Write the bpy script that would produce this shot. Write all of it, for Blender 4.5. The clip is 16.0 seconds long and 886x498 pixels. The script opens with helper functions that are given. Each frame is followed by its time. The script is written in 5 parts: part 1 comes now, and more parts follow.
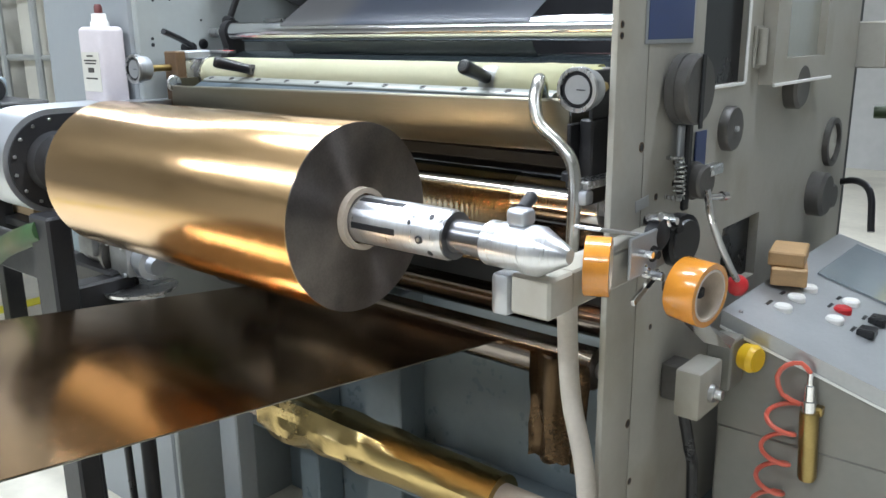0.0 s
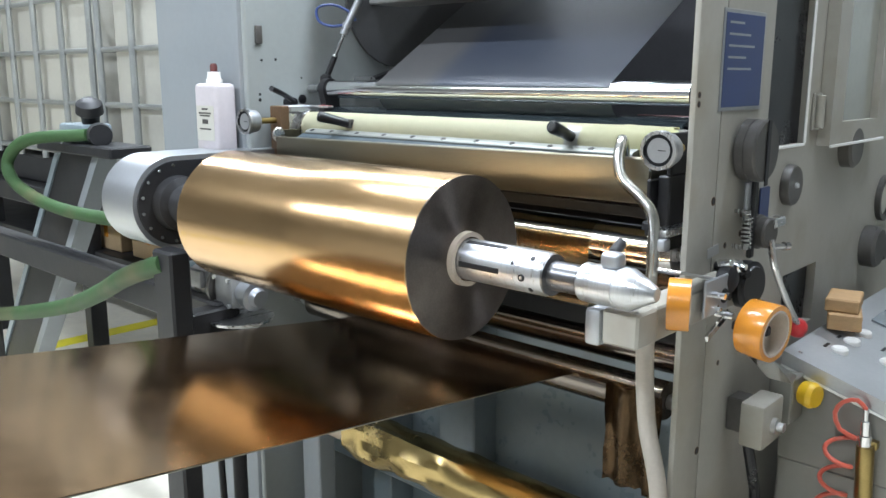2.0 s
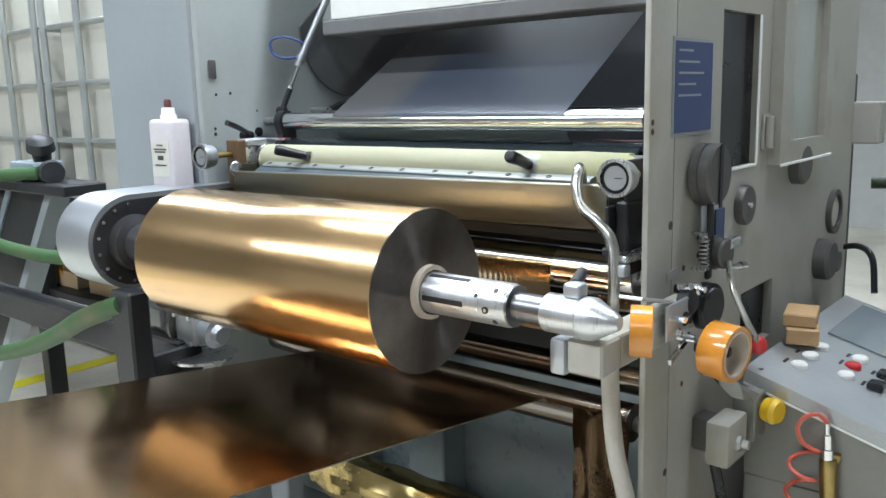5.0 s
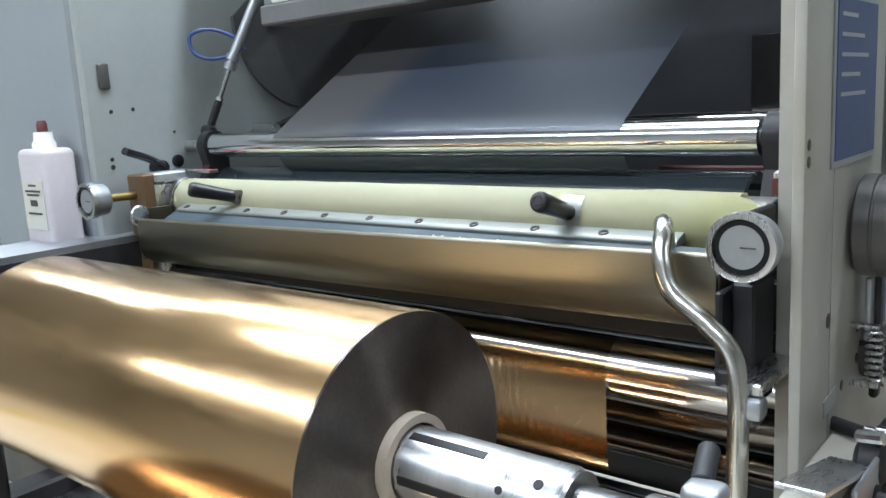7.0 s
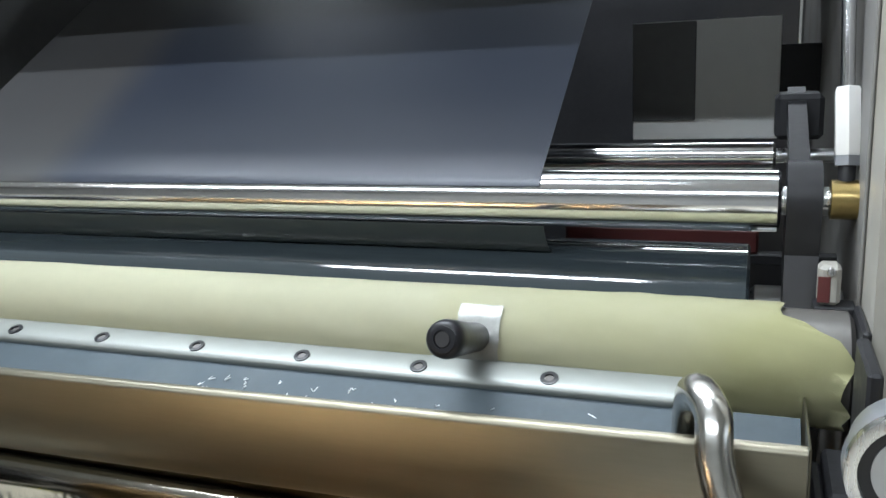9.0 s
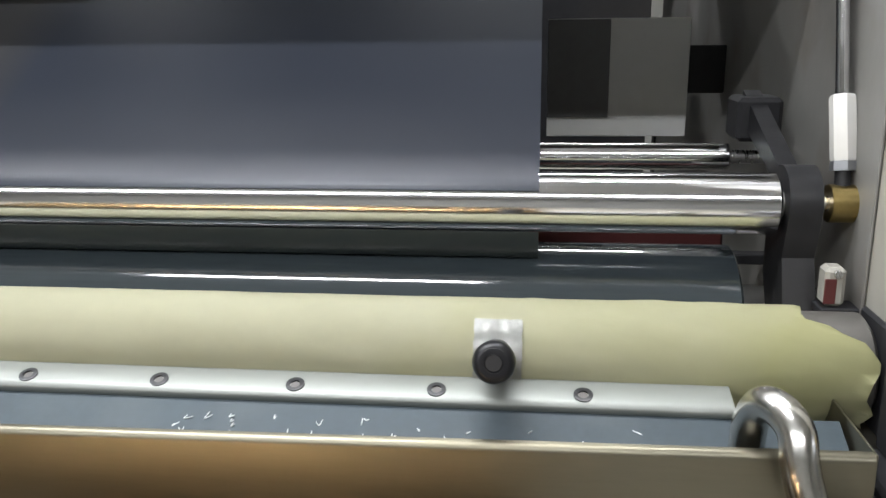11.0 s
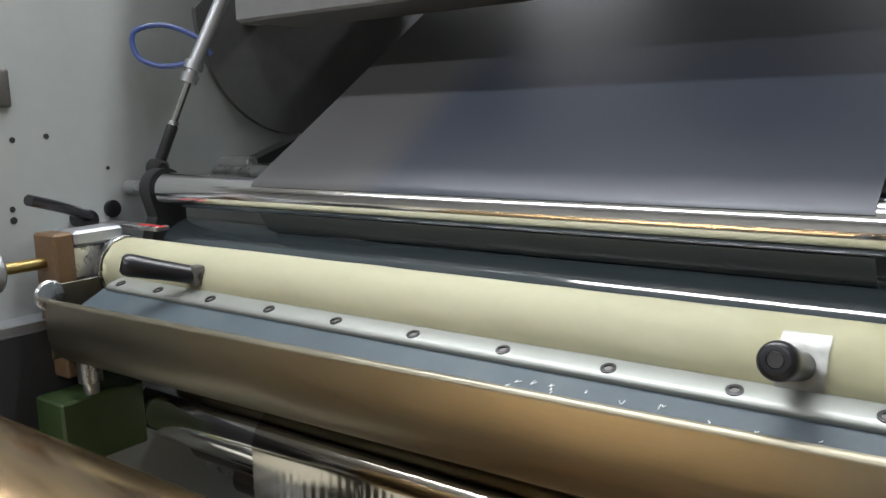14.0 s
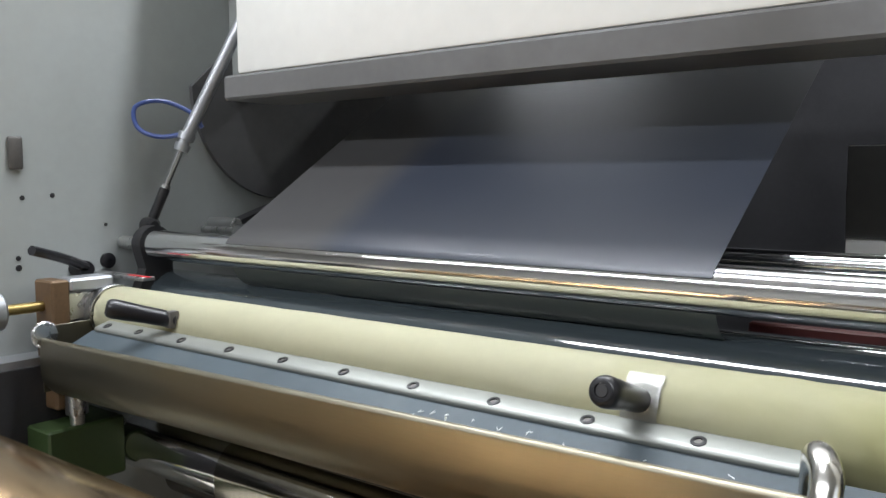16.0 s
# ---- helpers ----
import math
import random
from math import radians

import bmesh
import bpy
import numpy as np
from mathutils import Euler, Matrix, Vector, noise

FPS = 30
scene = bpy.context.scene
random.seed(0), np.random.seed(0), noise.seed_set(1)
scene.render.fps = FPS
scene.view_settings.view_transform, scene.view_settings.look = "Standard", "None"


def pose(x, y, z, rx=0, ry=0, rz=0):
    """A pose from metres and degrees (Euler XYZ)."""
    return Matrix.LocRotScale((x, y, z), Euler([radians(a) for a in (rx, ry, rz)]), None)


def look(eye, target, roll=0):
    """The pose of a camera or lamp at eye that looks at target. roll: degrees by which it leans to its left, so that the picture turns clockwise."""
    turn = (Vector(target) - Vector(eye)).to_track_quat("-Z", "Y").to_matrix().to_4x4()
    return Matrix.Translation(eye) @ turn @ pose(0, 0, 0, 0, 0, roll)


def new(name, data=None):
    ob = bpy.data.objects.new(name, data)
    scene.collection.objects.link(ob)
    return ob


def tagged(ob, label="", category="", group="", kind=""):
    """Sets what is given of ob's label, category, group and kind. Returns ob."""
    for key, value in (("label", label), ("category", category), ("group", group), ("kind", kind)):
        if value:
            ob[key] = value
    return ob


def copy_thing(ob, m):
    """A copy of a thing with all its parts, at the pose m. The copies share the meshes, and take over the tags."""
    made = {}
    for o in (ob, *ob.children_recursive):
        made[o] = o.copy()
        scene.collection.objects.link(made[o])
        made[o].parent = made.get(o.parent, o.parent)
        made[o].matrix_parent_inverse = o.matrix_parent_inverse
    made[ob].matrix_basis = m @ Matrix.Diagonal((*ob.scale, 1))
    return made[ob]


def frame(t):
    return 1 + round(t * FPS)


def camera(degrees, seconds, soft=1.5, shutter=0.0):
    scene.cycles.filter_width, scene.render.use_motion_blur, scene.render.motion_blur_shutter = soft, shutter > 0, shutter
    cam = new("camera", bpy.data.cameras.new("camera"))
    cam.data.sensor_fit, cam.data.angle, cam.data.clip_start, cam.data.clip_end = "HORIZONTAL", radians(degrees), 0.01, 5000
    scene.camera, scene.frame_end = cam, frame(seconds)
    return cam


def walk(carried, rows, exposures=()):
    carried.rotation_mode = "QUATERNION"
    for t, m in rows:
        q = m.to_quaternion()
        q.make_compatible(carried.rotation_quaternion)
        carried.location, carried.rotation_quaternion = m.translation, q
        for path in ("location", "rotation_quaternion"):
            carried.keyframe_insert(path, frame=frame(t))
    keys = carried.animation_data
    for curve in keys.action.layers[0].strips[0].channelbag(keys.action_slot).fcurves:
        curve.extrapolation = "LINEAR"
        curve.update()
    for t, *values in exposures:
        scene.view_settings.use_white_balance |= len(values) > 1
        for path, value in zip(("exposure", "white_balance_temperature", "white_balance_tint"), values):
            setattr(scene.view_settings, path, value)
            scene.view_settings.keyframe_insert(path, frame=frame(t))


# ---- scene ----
cam = camera(56.0, 16.0)
PATH = [
    (0, (1.769, -1.221, 1.406), (0.526, 0.262, 0.9), -0.6),
    (0.5, (1.792, -1.23, 1.418), (0.507, 0.236, 0.97), -1.3),
    (1, (1.802, -1.247, 1.428), (0.495, 0.209, 1.012), -1.6),
    (1.5, (1.811, -1.355, 1.441), (0.501, 0.098, 1.025), -1.3),
    (2, (1.812, -1.423, 1.44), (0.483, 0.017, 1.038), 0.1),
    (2.5, (1.814, -1.437, 1.44), (0.478, 0.001, 1.056), 0.2),
    (3, (1.819, -1.435, 1.441), (0.473, -0.006, 1.06), 0.2),
    (5.5, (1.799, -1.407, 1.469), (0.546, 0.111, 1.112), -1.8),
    (6, (1.723, -1.24, 1.462), (0.469, 0.277, 1.109), -2.1),
    (6.5, (1.587, -1.022, 1.465), (0.339, 0.502, 1.118), -2.9),
    (7, (1.392, -0.905, 1.473), (0.135, 0.611, 1.123), -3.2),
    (7.5, (1.233, -0.791, 1.469), (0.026, 0.77, 1.142), -2.5),
    (8, (1.125, -0.625, 1.495), (0.011, 1.0, 1.155), -2.1),
    (8.5, (1.079, -0.557, 1.523), (0.17, 1.176, 1.108), -2.9),
    (11, (0.868, -0.528, 1.542), (0.641, 1.393, 1.035), -0.7),
    (11.5, (0.883, -0.528, 1.549), (0.681, 1.398, 1.048), -1.1),
    (12, (0.914, -0.541, 1.55), (0.516, 1.354, 1.05), -1.6),
    (12.5, (0.95, -0.551, 1.55), (0.252, 1.258, 1.059), -2.0),
    (13, (0.971, -0.589, 1.503), (0.008, 1.136, 1.19), -0.4),
    (13.5, (0.982, -0.593, 1.507), (-0.157, 1.019, 1.186), -1.2),
    (14, (0.981, -0.592, 1.511), (-0.202, 0.986, 1.18), -1.7),
    (14.5, (0.991, -0.598, 1.505), (-0.211, 0.968, 1.186), -1.6),
    (15, (1.019, -0.607, 1.509), (-0.199, 0.947, 1.188), -1.7),
    (15.5, (1.073, -0.612, 1.503), (-0.163, 0.936, 1.224), -1.2),
    (16, (1.142, -0.643, 1.516), (-0.086, 0.926, 1.343), -0.3),
]
walk(cam, [(t, look(eye, target, roll)) for t, eye, target, roll in PATH],
     [(0.0, 0.22, 6350, 8), (3.2, 0.19, 6300, 7), (5.5, 0.1, 6300, 6), (7.0, -0.05, 6200, 6), (8.0, -0.1, 6000, 5), (8.7, -0.2, 6250, 6), (10.8, -0.33, 7000, 11), (15.2, -0.28, 7000, 11), (16.0, -0.2, 6850, 11)])

# ---------------------------------------------------------------- light
world = bpy.data.worlds.new("hall_air")
scene.world = world
world.use_nodes = True
world.node_tree.nodes["Background"].inputs[0].default_value = (0.55, 0.6, 0.65, 1)
world.node_tree.nodes["Background"].inputs[1].default_value = 0.15
scene.view_settings.exposure = 0.0
TUBES = [(x, 0.45) for x in (-3.6, -2.3, -1.0, 0.3, 1.6)] + [(0.03, -0.57)] + [(x, -3.0) for x in (-2.3, -1.0, 0.3, 1.6)] + [(x, 2.9) for x in (-3.9, -1.6, 0.8)]
TUBE_Z, TUBE_POWER, TUBE_COLOUR = 3.6, 50, (0.90, 0.97, 1.07)


# ---------------------------------------------------------------- materials
def mat(name, colour, rough=0.5, metal=0.0, vary=0.15, scale=6.0, bump=0.0, bump_scale=60.0, stretch=(1, 1, 1),
        coat=0.0, rough_vary=0.1, stain=None, stain_amount=0.0, stain_scale=3.0, transmission=0.0, alpha=1.0, island=0.0, spec=0.5):
    """A surface with large blotches and fine grain in colour, gloss and relief."""
    m = bpy.data.materials.new(name)
    m.use_nodes = True
    nt = m.node_tree
    n, link = nt.nodes, nt.links.new
    b = n["Principled BSDF"]
    tc = n.new("ShaderNodeTexCoord")
    mp = n.new("ShaderNodeMapping")
    mp.inputs["Scale"].default_value = stretch
    link(tc.outputs["Object"], mp.inputs[0])
    big, fine = n.new("ShaderNodeTexNoise"), n.new("ShaderNodeTexNoise")
    big.inputs["Scale"].default_value, fine.inputs["Scale"].default_value = scale, scale * 14
    big.inputs["Detail"].default_value, fine.inputs["Detail"].default_value = 4, 3
    link(mp.outputs[0], big.inputs["Vector"])
    link(mp.outputs[0], fine.inputs["Vector"])
    add = n.new("ShaderNodeMath")
    add.operation = "ADD"
    half = n.new("ShaderNodeMath")
    half.operation = "MULTIPLY"
    half.inputs[1].default_value = 0.5
    link(fine.outputs[0], half.inputs[0])
    link(big.outputs[0], add.inputs[0])
    link(half.outputs[0], add.inputs[1])
    ramp = n.new("ShaderNodeValToRGB")
    ramp.color_ramp.elements[0].position, ramp.color_ramp.elements[1].position = 0.5, 1.0
    ramp.color_ramp.elements[0].color = tuple(c * (1 - vary) for c in colour) + (1,)
    ramp.color_ramp.elements[1].color = tuple(min(1, c * (1 + vary)) for c in colour) + (1,)
    link(add.outputs[0], ramp.inputs[0])
    out = ramp.outputs[0]
    if stain:
        sn = n.new("ShaderNodeTexNoise")
        sn.inputs["Scale"].default_value, sn.inputs["Detail"].default_value = stain_scale, 6
        sr = n.new("ShaderNodeValToRGB")
        sr.color_ramp.elements[0].position, sr.color_ramp.elements[1].position = 0.52, 0.72
        sr.color_ramp.elements[1].color = (stain_amount,) * 3 + (1,)
        link(mp.outputs[0], sn.inputs["Vector"])
        link(sn.outputs[0], sr.inputs[0])
        mx = n.new("ShaderNodeMixRGB")
        mx.inputs[2].default_value = (*stain, 1)
        link(sr.outputs[0], mx.inputs[0])
        link(out, mx.inputs[1])
        out = mx.outputs[0]
    link(out, b.inputs["Base Color"])
    rr = n.new("ShaderNodeMapRange")
    rr.inputs["From Min"].default_value, rr.inputs["From Max"].default_value = 0.4, 1.1
    rr.inputs["To Min"].default_value, rr.inputs["To Max"].default_value = max(0.0, rough * (1 - rough_vary)), min(1, rough * (1 + 2 * rough_vary))
    link(add.outputs[0], rr.inputs[0])
    link(rr.outputs[0], b.inputs["Roughness"])
    b.inputs["Metallic"].default_value = metal
    b.inputs["Coat Weight"].default_value = coat
    b.inputs["Coat Roughness"].default_value = 0.08
    b.inputs["Transmission Weight"].default_value = transmission
    b.inputs["Alpha"].default_value = alpha
    b.inputs["Specular IOR Level"].default_value = spec
    if bump:
        bn = n.new("ShaderNodeTexNoise")
        bn.inputs["Scale"].default_value, bn.inputs["Detail"].default_value = bump_scale, 4
        link(mp.outputs[0], bn.inputs["Vector"])
        bp = n.new("ShaderNodeBump")
        bp.inputs["Strength"].default_value, bp.inputs["Distance"].default_value = bump, 0.004
        link(bn.outputs[0], bp.inputs["Height"])
        link(bp.outputs[0], b.inputs["Normal"])
    return m


def glow(name, colour, strength):
    m = bpy.data.materials.new(name)
    m.use_nodes = True
    b = m.node_tree.nodes["Principled BSDF"]
    b.inputs["Base Color"].default_value = (*colour, 1)
    b.inputs["Emission Color"].default_value = (*colour, 1)
    b.inputs["Emission Strength"].default_value = strength
    return m


M_FLOOR = mat("painted_concrete", (0.72, 0.68, 0.58), 0.45, vary=0.12, scale=1.5, stain=(0.3, 0.27, 0.22), stain_amount=0.5, stain_scale=1.2, bump=0.05)
M_LINE = mat("yellow_floor_paint", (0.75, 0.66, 0.03), 0.5, vary=0.15, scale=8)
M_WALL = mat("hall_wall_paint", (0.45, 0.45, 0.44), 0.8, vary=0.1, scale=0.8, stain=(0.25, 0.24, 0.22), stain_amount=0.4, stain_scale=0.6)
M_CEIL = mat("hall_ceiling_sheet", (0.48, 0.49, 0.5), 0.7, vary=0.1, scale=1.0)
M_CREAM = mat("worn_cream_enamel", (0.35, 0.335, 0.295), 0.42, vary=0.08, scale=5, stain=(0.25, 0.22, 0.16), stain_amount=0.6, stain_scale=5, bump=0.06, bump_scale=25)
M_GREY = mat("pale_grey_enamel", (0.28, 0.30, 0.295), 0.42, vary=0.06, scale=4, stain=(0.25, 0.26, 0.24), stain_amount=0.4, stain_scale=4, bump=0.04, bump_scale=25)
M_GREY2 = mat("mid_grey_enamel", (0.24, 0.26, 0.275), 0.4, vary=0.06, scale=4, stain=(0.25, 0.25, 0.25), stain_amount=0.4, stain_scale=4, bump=0.04)
M_BLUEGREY = mat("blue_grey_panel_paint", (0.22, 0.27, 0.30), 0.28, vary=0.08, scale=3, stain=(0.1, 0.11, 0.12), stain_amount=0.5)
M_CONSOLE = mat("console_grey_enamel", (0.21, 0.205, 0.185), 0.4, vary=0.08, scale=4, stain=(0.24, 0.22, 0.19), stain_amount=0.5, stain_scale=6, bump=0.05)
M_CONTOP = mat("brushed_console_plate", (0.40, 0.41, 0.42), 0.38, metal=0.7, vary=0.08, scale=9, stain=(0.35, 0.34, 0.33), stain_amount=0.5)
M_CHROME = mat("chromed_roller_steel", (0.78, 0.78, 0.79), 0.11, metal=1, vary=0.04, scale=3, stretch=(0.4, 14, 14), rough_vary=0.3)
M_STEEL = mat("turned_steel", (0.60, 0.60, 0.60), 0.26, metal=1, vary=0.08, scale=5, stretch=(6, 1, 1), rough_vary=0.25)
M_ALU = mat("turned_aluminium", (0.62, 0.63, 0.65), 0.30, metal=1, vary=0.06, scale=5, stretch=(9, 1, 1), stain=(0.45, 0.45, 0.45), stain_amount=0.5, stain_scale=30, rough_vary=0.3)
M_CAST = mat("satin_cast_aluminium", (0.43, 0.445, 0.47), 0.40, metal=0.9, vary=0.06, scale=5, bump=0.06, bump_scale=80)
M_NECK = mat("oiled_dark_steel", (0.20, 0.20, 0.21), 0.26, metal=1, vary=0.12, scale=12, rough_vary=0.3)
M_CASTDULL = mat("grimy_cast_grey", (0.24, 0.24, 0.235), 0.55, metal=0.2, vary=0.15, scale=9, stain=(0.08, 0.075, 0.065), stain_amount=0.6, stain_scale=9, bump=0.12)
M_TRAY = mat("brushed_tray_steel", (0.215, 0.199, 0.152), 0.38, metal=1, vary=0.08, scale=4, stretch=(0.6, 6, 6), stain=(0.17, 0.145, 0.08), stain_amount=0.5, stain_scale=4, rough_vary=0.2, bump=0.015, bump_scale=6)
M_FOOT = mat("creased_bright_tape", (0.45, 0.455, 0.43), 0.32, metal=0.5, vary=0.1, scale=30, bump=0.3, bump_scale=60)
M_BLACK = mat("engraved_dark_roller", (0.042, 0.054, 0.062), 0.055, vary=0.15, scale=3, stretch=(0.3, 8, 8), coat=0.6, spec=0.6)
M_DRUM = mat("dark_rubber_drum", (0.115, 0.126, 0.132), 0.45, vary=0.12, scale=3, stretch=(0.4, 4, 4))
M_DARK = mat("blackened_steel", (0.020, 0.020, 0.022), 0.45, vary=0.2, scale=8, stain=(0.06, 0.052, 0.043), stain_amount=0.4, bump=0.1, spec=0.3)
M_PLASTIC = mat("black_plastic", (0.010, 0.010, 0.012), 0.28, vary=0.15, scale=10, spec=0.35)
M_COPPER = mat("copper_tinted_film", (0.62, 0.41, 0.215), 0.17, metal=1, vary=0.06, scale=3, stretch=(0.5, 3, 3), bump=0.03, bump_scale=5, rough_vary=0.35)
M_ROLLEND = mat("wound_film_end", (0.17, 0.15, 0.14), 0.36, metal=1.0, vary=0.2, scale=20)
M_WEB = mat("copper_web_underside", (0.45, 0.285, 0.15), 0.12, metal=1, vary=0.08, scale=3, bump=0.055, bump_scale=7, rough_vary=0.35)
M_SILVER = mat("metallised_film", (0.42, 0.40, 0.35), 0.12, metal=1, vary=0.06, scale=3, bump=0.03, bump_scale=5)
M_GOLD = mat("crumpled_gold_foil", (0.46, 0.345, 0.15), 0.24, metal=1, vary=0.1, scale=6, bump=0.06, bump_scale=9)
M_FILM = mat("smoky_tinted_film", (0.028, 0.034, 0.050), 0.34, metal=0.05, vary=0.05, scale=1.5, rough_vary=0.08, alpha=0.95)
# Left part greyer: the side plate's reflection is put into the film's colour.
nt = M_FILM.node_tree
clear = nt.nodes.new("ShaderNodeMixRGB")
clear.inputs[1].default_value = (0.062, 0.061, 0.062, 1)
place, split, reflect_mask = nt.nodes.new("ShaderNodeTexCoord"), nt.nodes.new("ShaderNodeSeparateXYZ"), nt.nodes.new("ShaderNodeMapRange")
reflect_mask.inputs["From Min"].default_value, reflect_mask.inputs["From Max"].default_value = -0.19, -0.13
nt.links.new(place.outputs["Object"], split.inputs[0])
nt.links.new(split.outputs["X"], reflect_mask.inputs["Value"])
nt.links.new(reflect_mask.outputs[0], clear.inputs[0])
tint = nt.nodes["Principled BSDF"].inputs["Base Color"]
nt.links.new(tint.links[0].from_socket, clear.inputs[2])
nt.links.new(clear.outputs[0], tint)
M_RUNFILM = mat("hazy_dark_film", (0.045, 0.054, 0.058), 0.28, vary=0.06, scale=3, stretch=(0.4, 4, 4))
M_PAPER = mat("pale_yellow_paper", (0.52, 0.505, 0.355), 0.75, vary=0.05, scale=7, stain=(0.42, 0.41, 0.17), stain_amount=0.65, stain_scale=4, bump=0.3, bump_scale=9, stretch=(0.7, 1, 1))
M_BLADE = mat("blue_grey_blade", (0.045, 0.060, 0.070), 0.5, metal=0.1, spec=0.25, vary=0.15, scale=12, stain=(0.085, 0.10, 0.105), stain_amount=0.35, stain_scale=16)
M_BAR = mat("clamp_bar_steel", (0.235, 0.245, 0.23), 0.42, metal=0.6, vary=0.06, scale=8, stretch=(0.3, 1, 1))
M_BEAM = mat("scuffed_dark_grey_enamel", (0.13, 0.13, 0.132), 0.45, vary=0.12, scale=5, stain=(0.06, 0.055, 0.05), stain_amount=0.6, stain_scale=4, bump=0.05)
# Stains are grime; the darker grey also holds the inner face's shadow.
M_INNERFACE = mat("grimy_shaded_enamel", (0.20, 0.195, 0.185), 0.5, vary=0.12, scale=6, stain=(0.11, 0.085, 0.065), stain_amount=0.7, stain_scale=7, bump=0.06)
# Dark tone of the hood's shadow on the drive side plate.
M_HOODSHADE = mat("dull_dark_hood_shade", (0.085, 0.085, 0.087), 0.6, vary=0.15, scale=4, spec=0.3)
M_CARD = mat("card_core", (0.50, 0.42, 0.34), 0.8, vary=0.1, scale=20)
M_RED = mat("red_plastic", (0.50, 0.025, 0.03), 0.3, vary=0.08)
M_REDHOSE = mat("red_coil_hose", (0.62, 0.12, 0.08), 0.3, vary=0.1, coat=0.3)
M_REDSTEEL = mat("red_painted_bar", (0.10, 0.022, 0.02), 0.5, vary=0.15)
M_YELLOW = mat("yellow_plastic", (0.75, 0.47, 0.02), 0.35, vary=0.08)
M_WHITE = mat("white_plastic", (0.80, 0.79, 0.76), 0.4, vary=0.05)
M_WHITEPAINT = mat("white_enamel", (0.80, 0.80, 0.78), 0.45, vary=0.04, scale=3, stain=(0.6, 0.58, 0.5), stain_amount=0.3)
M_PINK = mat("pink_tinted_liquid_bottle", (0.50, 0.46, 0.475), 0.35, vary=0.06, scale=6)
M_TAPE = mat("amber_packing_tape", (0.56, 0.22, 0.025), 0.2, vary=0.1, scale=30, coat=0.5)
M_BLUE = mat("blue_sign_enamel", (0.035, 0.055, 0.15), 0.4, vary=0.1)
M_BLUEHOSE = mat("blue_air_hose", (0.04, 0.07, 0.22), 0.35, vary=0.1)
M_GREENHOSE = mat("green_garden_hose", (0.042, 0.085, 0.034), 0.55, spec=0.2, vary=0.2, scale=12, stain=(0.12, 0.108, 0.06), stain_amount=0.7, stain_scale=4)
M_GREYHOSE = mat("grey_drain_hose", (0.42, 0.38, 0.33), 0.5, vary=0.1, scale=10)
M_TUBE = mat("satin_stainless_tube", (0.62, 0.61, 0.58), 0.22, metal=1, vary=0.1, scale=14, stain=(0.4, 0.37, 0.3), stain_amount=0.5, stain_scale=20)
M_BRASS = mat("tarnished_brass", (0.36, 0.27, 0.11), 0.3, metal=1, vary=0.15, scale=20)
M_RUST = mat("stained_brown_steel", (0.11, 0.065, 0.033), 0.5, metal=0.3, vary=0.25, scale=14, bump=0.15)
M_GREEN = mat("green_machine_paint", (0.024, 0.045, 0.012), 0.5, vary=0.15, scale=10, stain=(0.06, 0.06, 0.04), stain_amount=0.5)
M_IBC = mat("milky_tank_plastic", (0.50, 0.485, 0.43), 0.5, vary=0.06, scale=3)
M_CAGE = mat("galvanised_cage_tube", (0.36, 0.37, 0.36), 0.45, metal=0.6, vary=0.12, scale=10)
M_WOOD = mat("plain_wood_block", (0.46, 0.29, 0.14), 0.6, vary=0.15, scale=6, stretch=(1, 6, 6))
M_CARTON = mat("brown_carton", (0.42, 0.30, 0.17), 0.8, vary=0.1, scale=4)
M_GLASS = mat("dusty_window_plastic", (0.30, 0.30, 0.26), 0.15, vary=0.06, scale=4, coat=0.5)
M_TUBELIT = glow("lit_tube_diffuser", TUBE_COLOUR, 9.0)
M_WASTE = mat("dull_brown_waste_foil", (0.15, 0.095, 0.05), 0.25, metal=0.8, vary=0.25, scale=8, bump=0.1, bump_scale=12)
nt = M_ROLLEND.node_tree
tg = nt.nodes.new("ShaderNodeTangent")
tg.direction_type, tg.axis = "RADIAL", "X"
pb = nt.nodes["Principled BSDF"]
pb.inputs["Anisotropic"].default_value = 0.9
pb.inputs["Anisotropic Rotation"].default_value = 0.25
nt.links.new(tg.outputs[0], pb.inputs["Tangent"])
# Roller steel darkened to brown: the dim brown reflections are put into its colour.
M_BROWNREFLECT = mat("roller_steel_toned_for_brown_reflections", (0.20, 0.175, 0.155), 0.15, metal=1, vary=0.06, scale=3, stretch=(0.4, 14, 14), rough_vary=0.3)
M_DKGREY = mat("greasy_dark_grey_steel", (0.085, 0.08, 0.075), 0.42, metal=0.3, vary=0.2, scale=9, stain=(0.16, 0.15, 0.13), stain_amount=0.4, bump=0.08)
M_CHALK = mat("white_dried_ink", (0.62, 0.64, 0.64), 0.6, vary=0.1)
M_SCREEN = mat("dark_glossy_screen", (0.20, 0.23, 0.25), 0.12, vary=0.05, coat=0.8)

# ---------------------------------------------------------------- mesh helpers
ORG = {}


def thing(name, at, label, category, group="", kind=""):
    """An empty at the thing's base, which holds its parts."""
    ob = new(name)
    ob.location = at
    ORG[ob] = Vector(at)
    return tagged(ob, label, category, group, kind)


def mesh_of(name, bm, material, org, smooth=35):
    me = bpy.data.meshes.new(name)
    bmesh.ops.translate(bm, verts=bm.verts, vec=-org)
    bmesh.ops.recalc_face_normals(bm, faces=bm.faces)
    for e in bm.edges:
        e.smooth = len(e.link_faces) == 2 and e.calc_face_angle(0) < radians(smooth)
    for f in bm.faces:
        f.smooth = True
    bm.to_mesh(me)
    bm.free()
    me.materials.append(material)
    return me


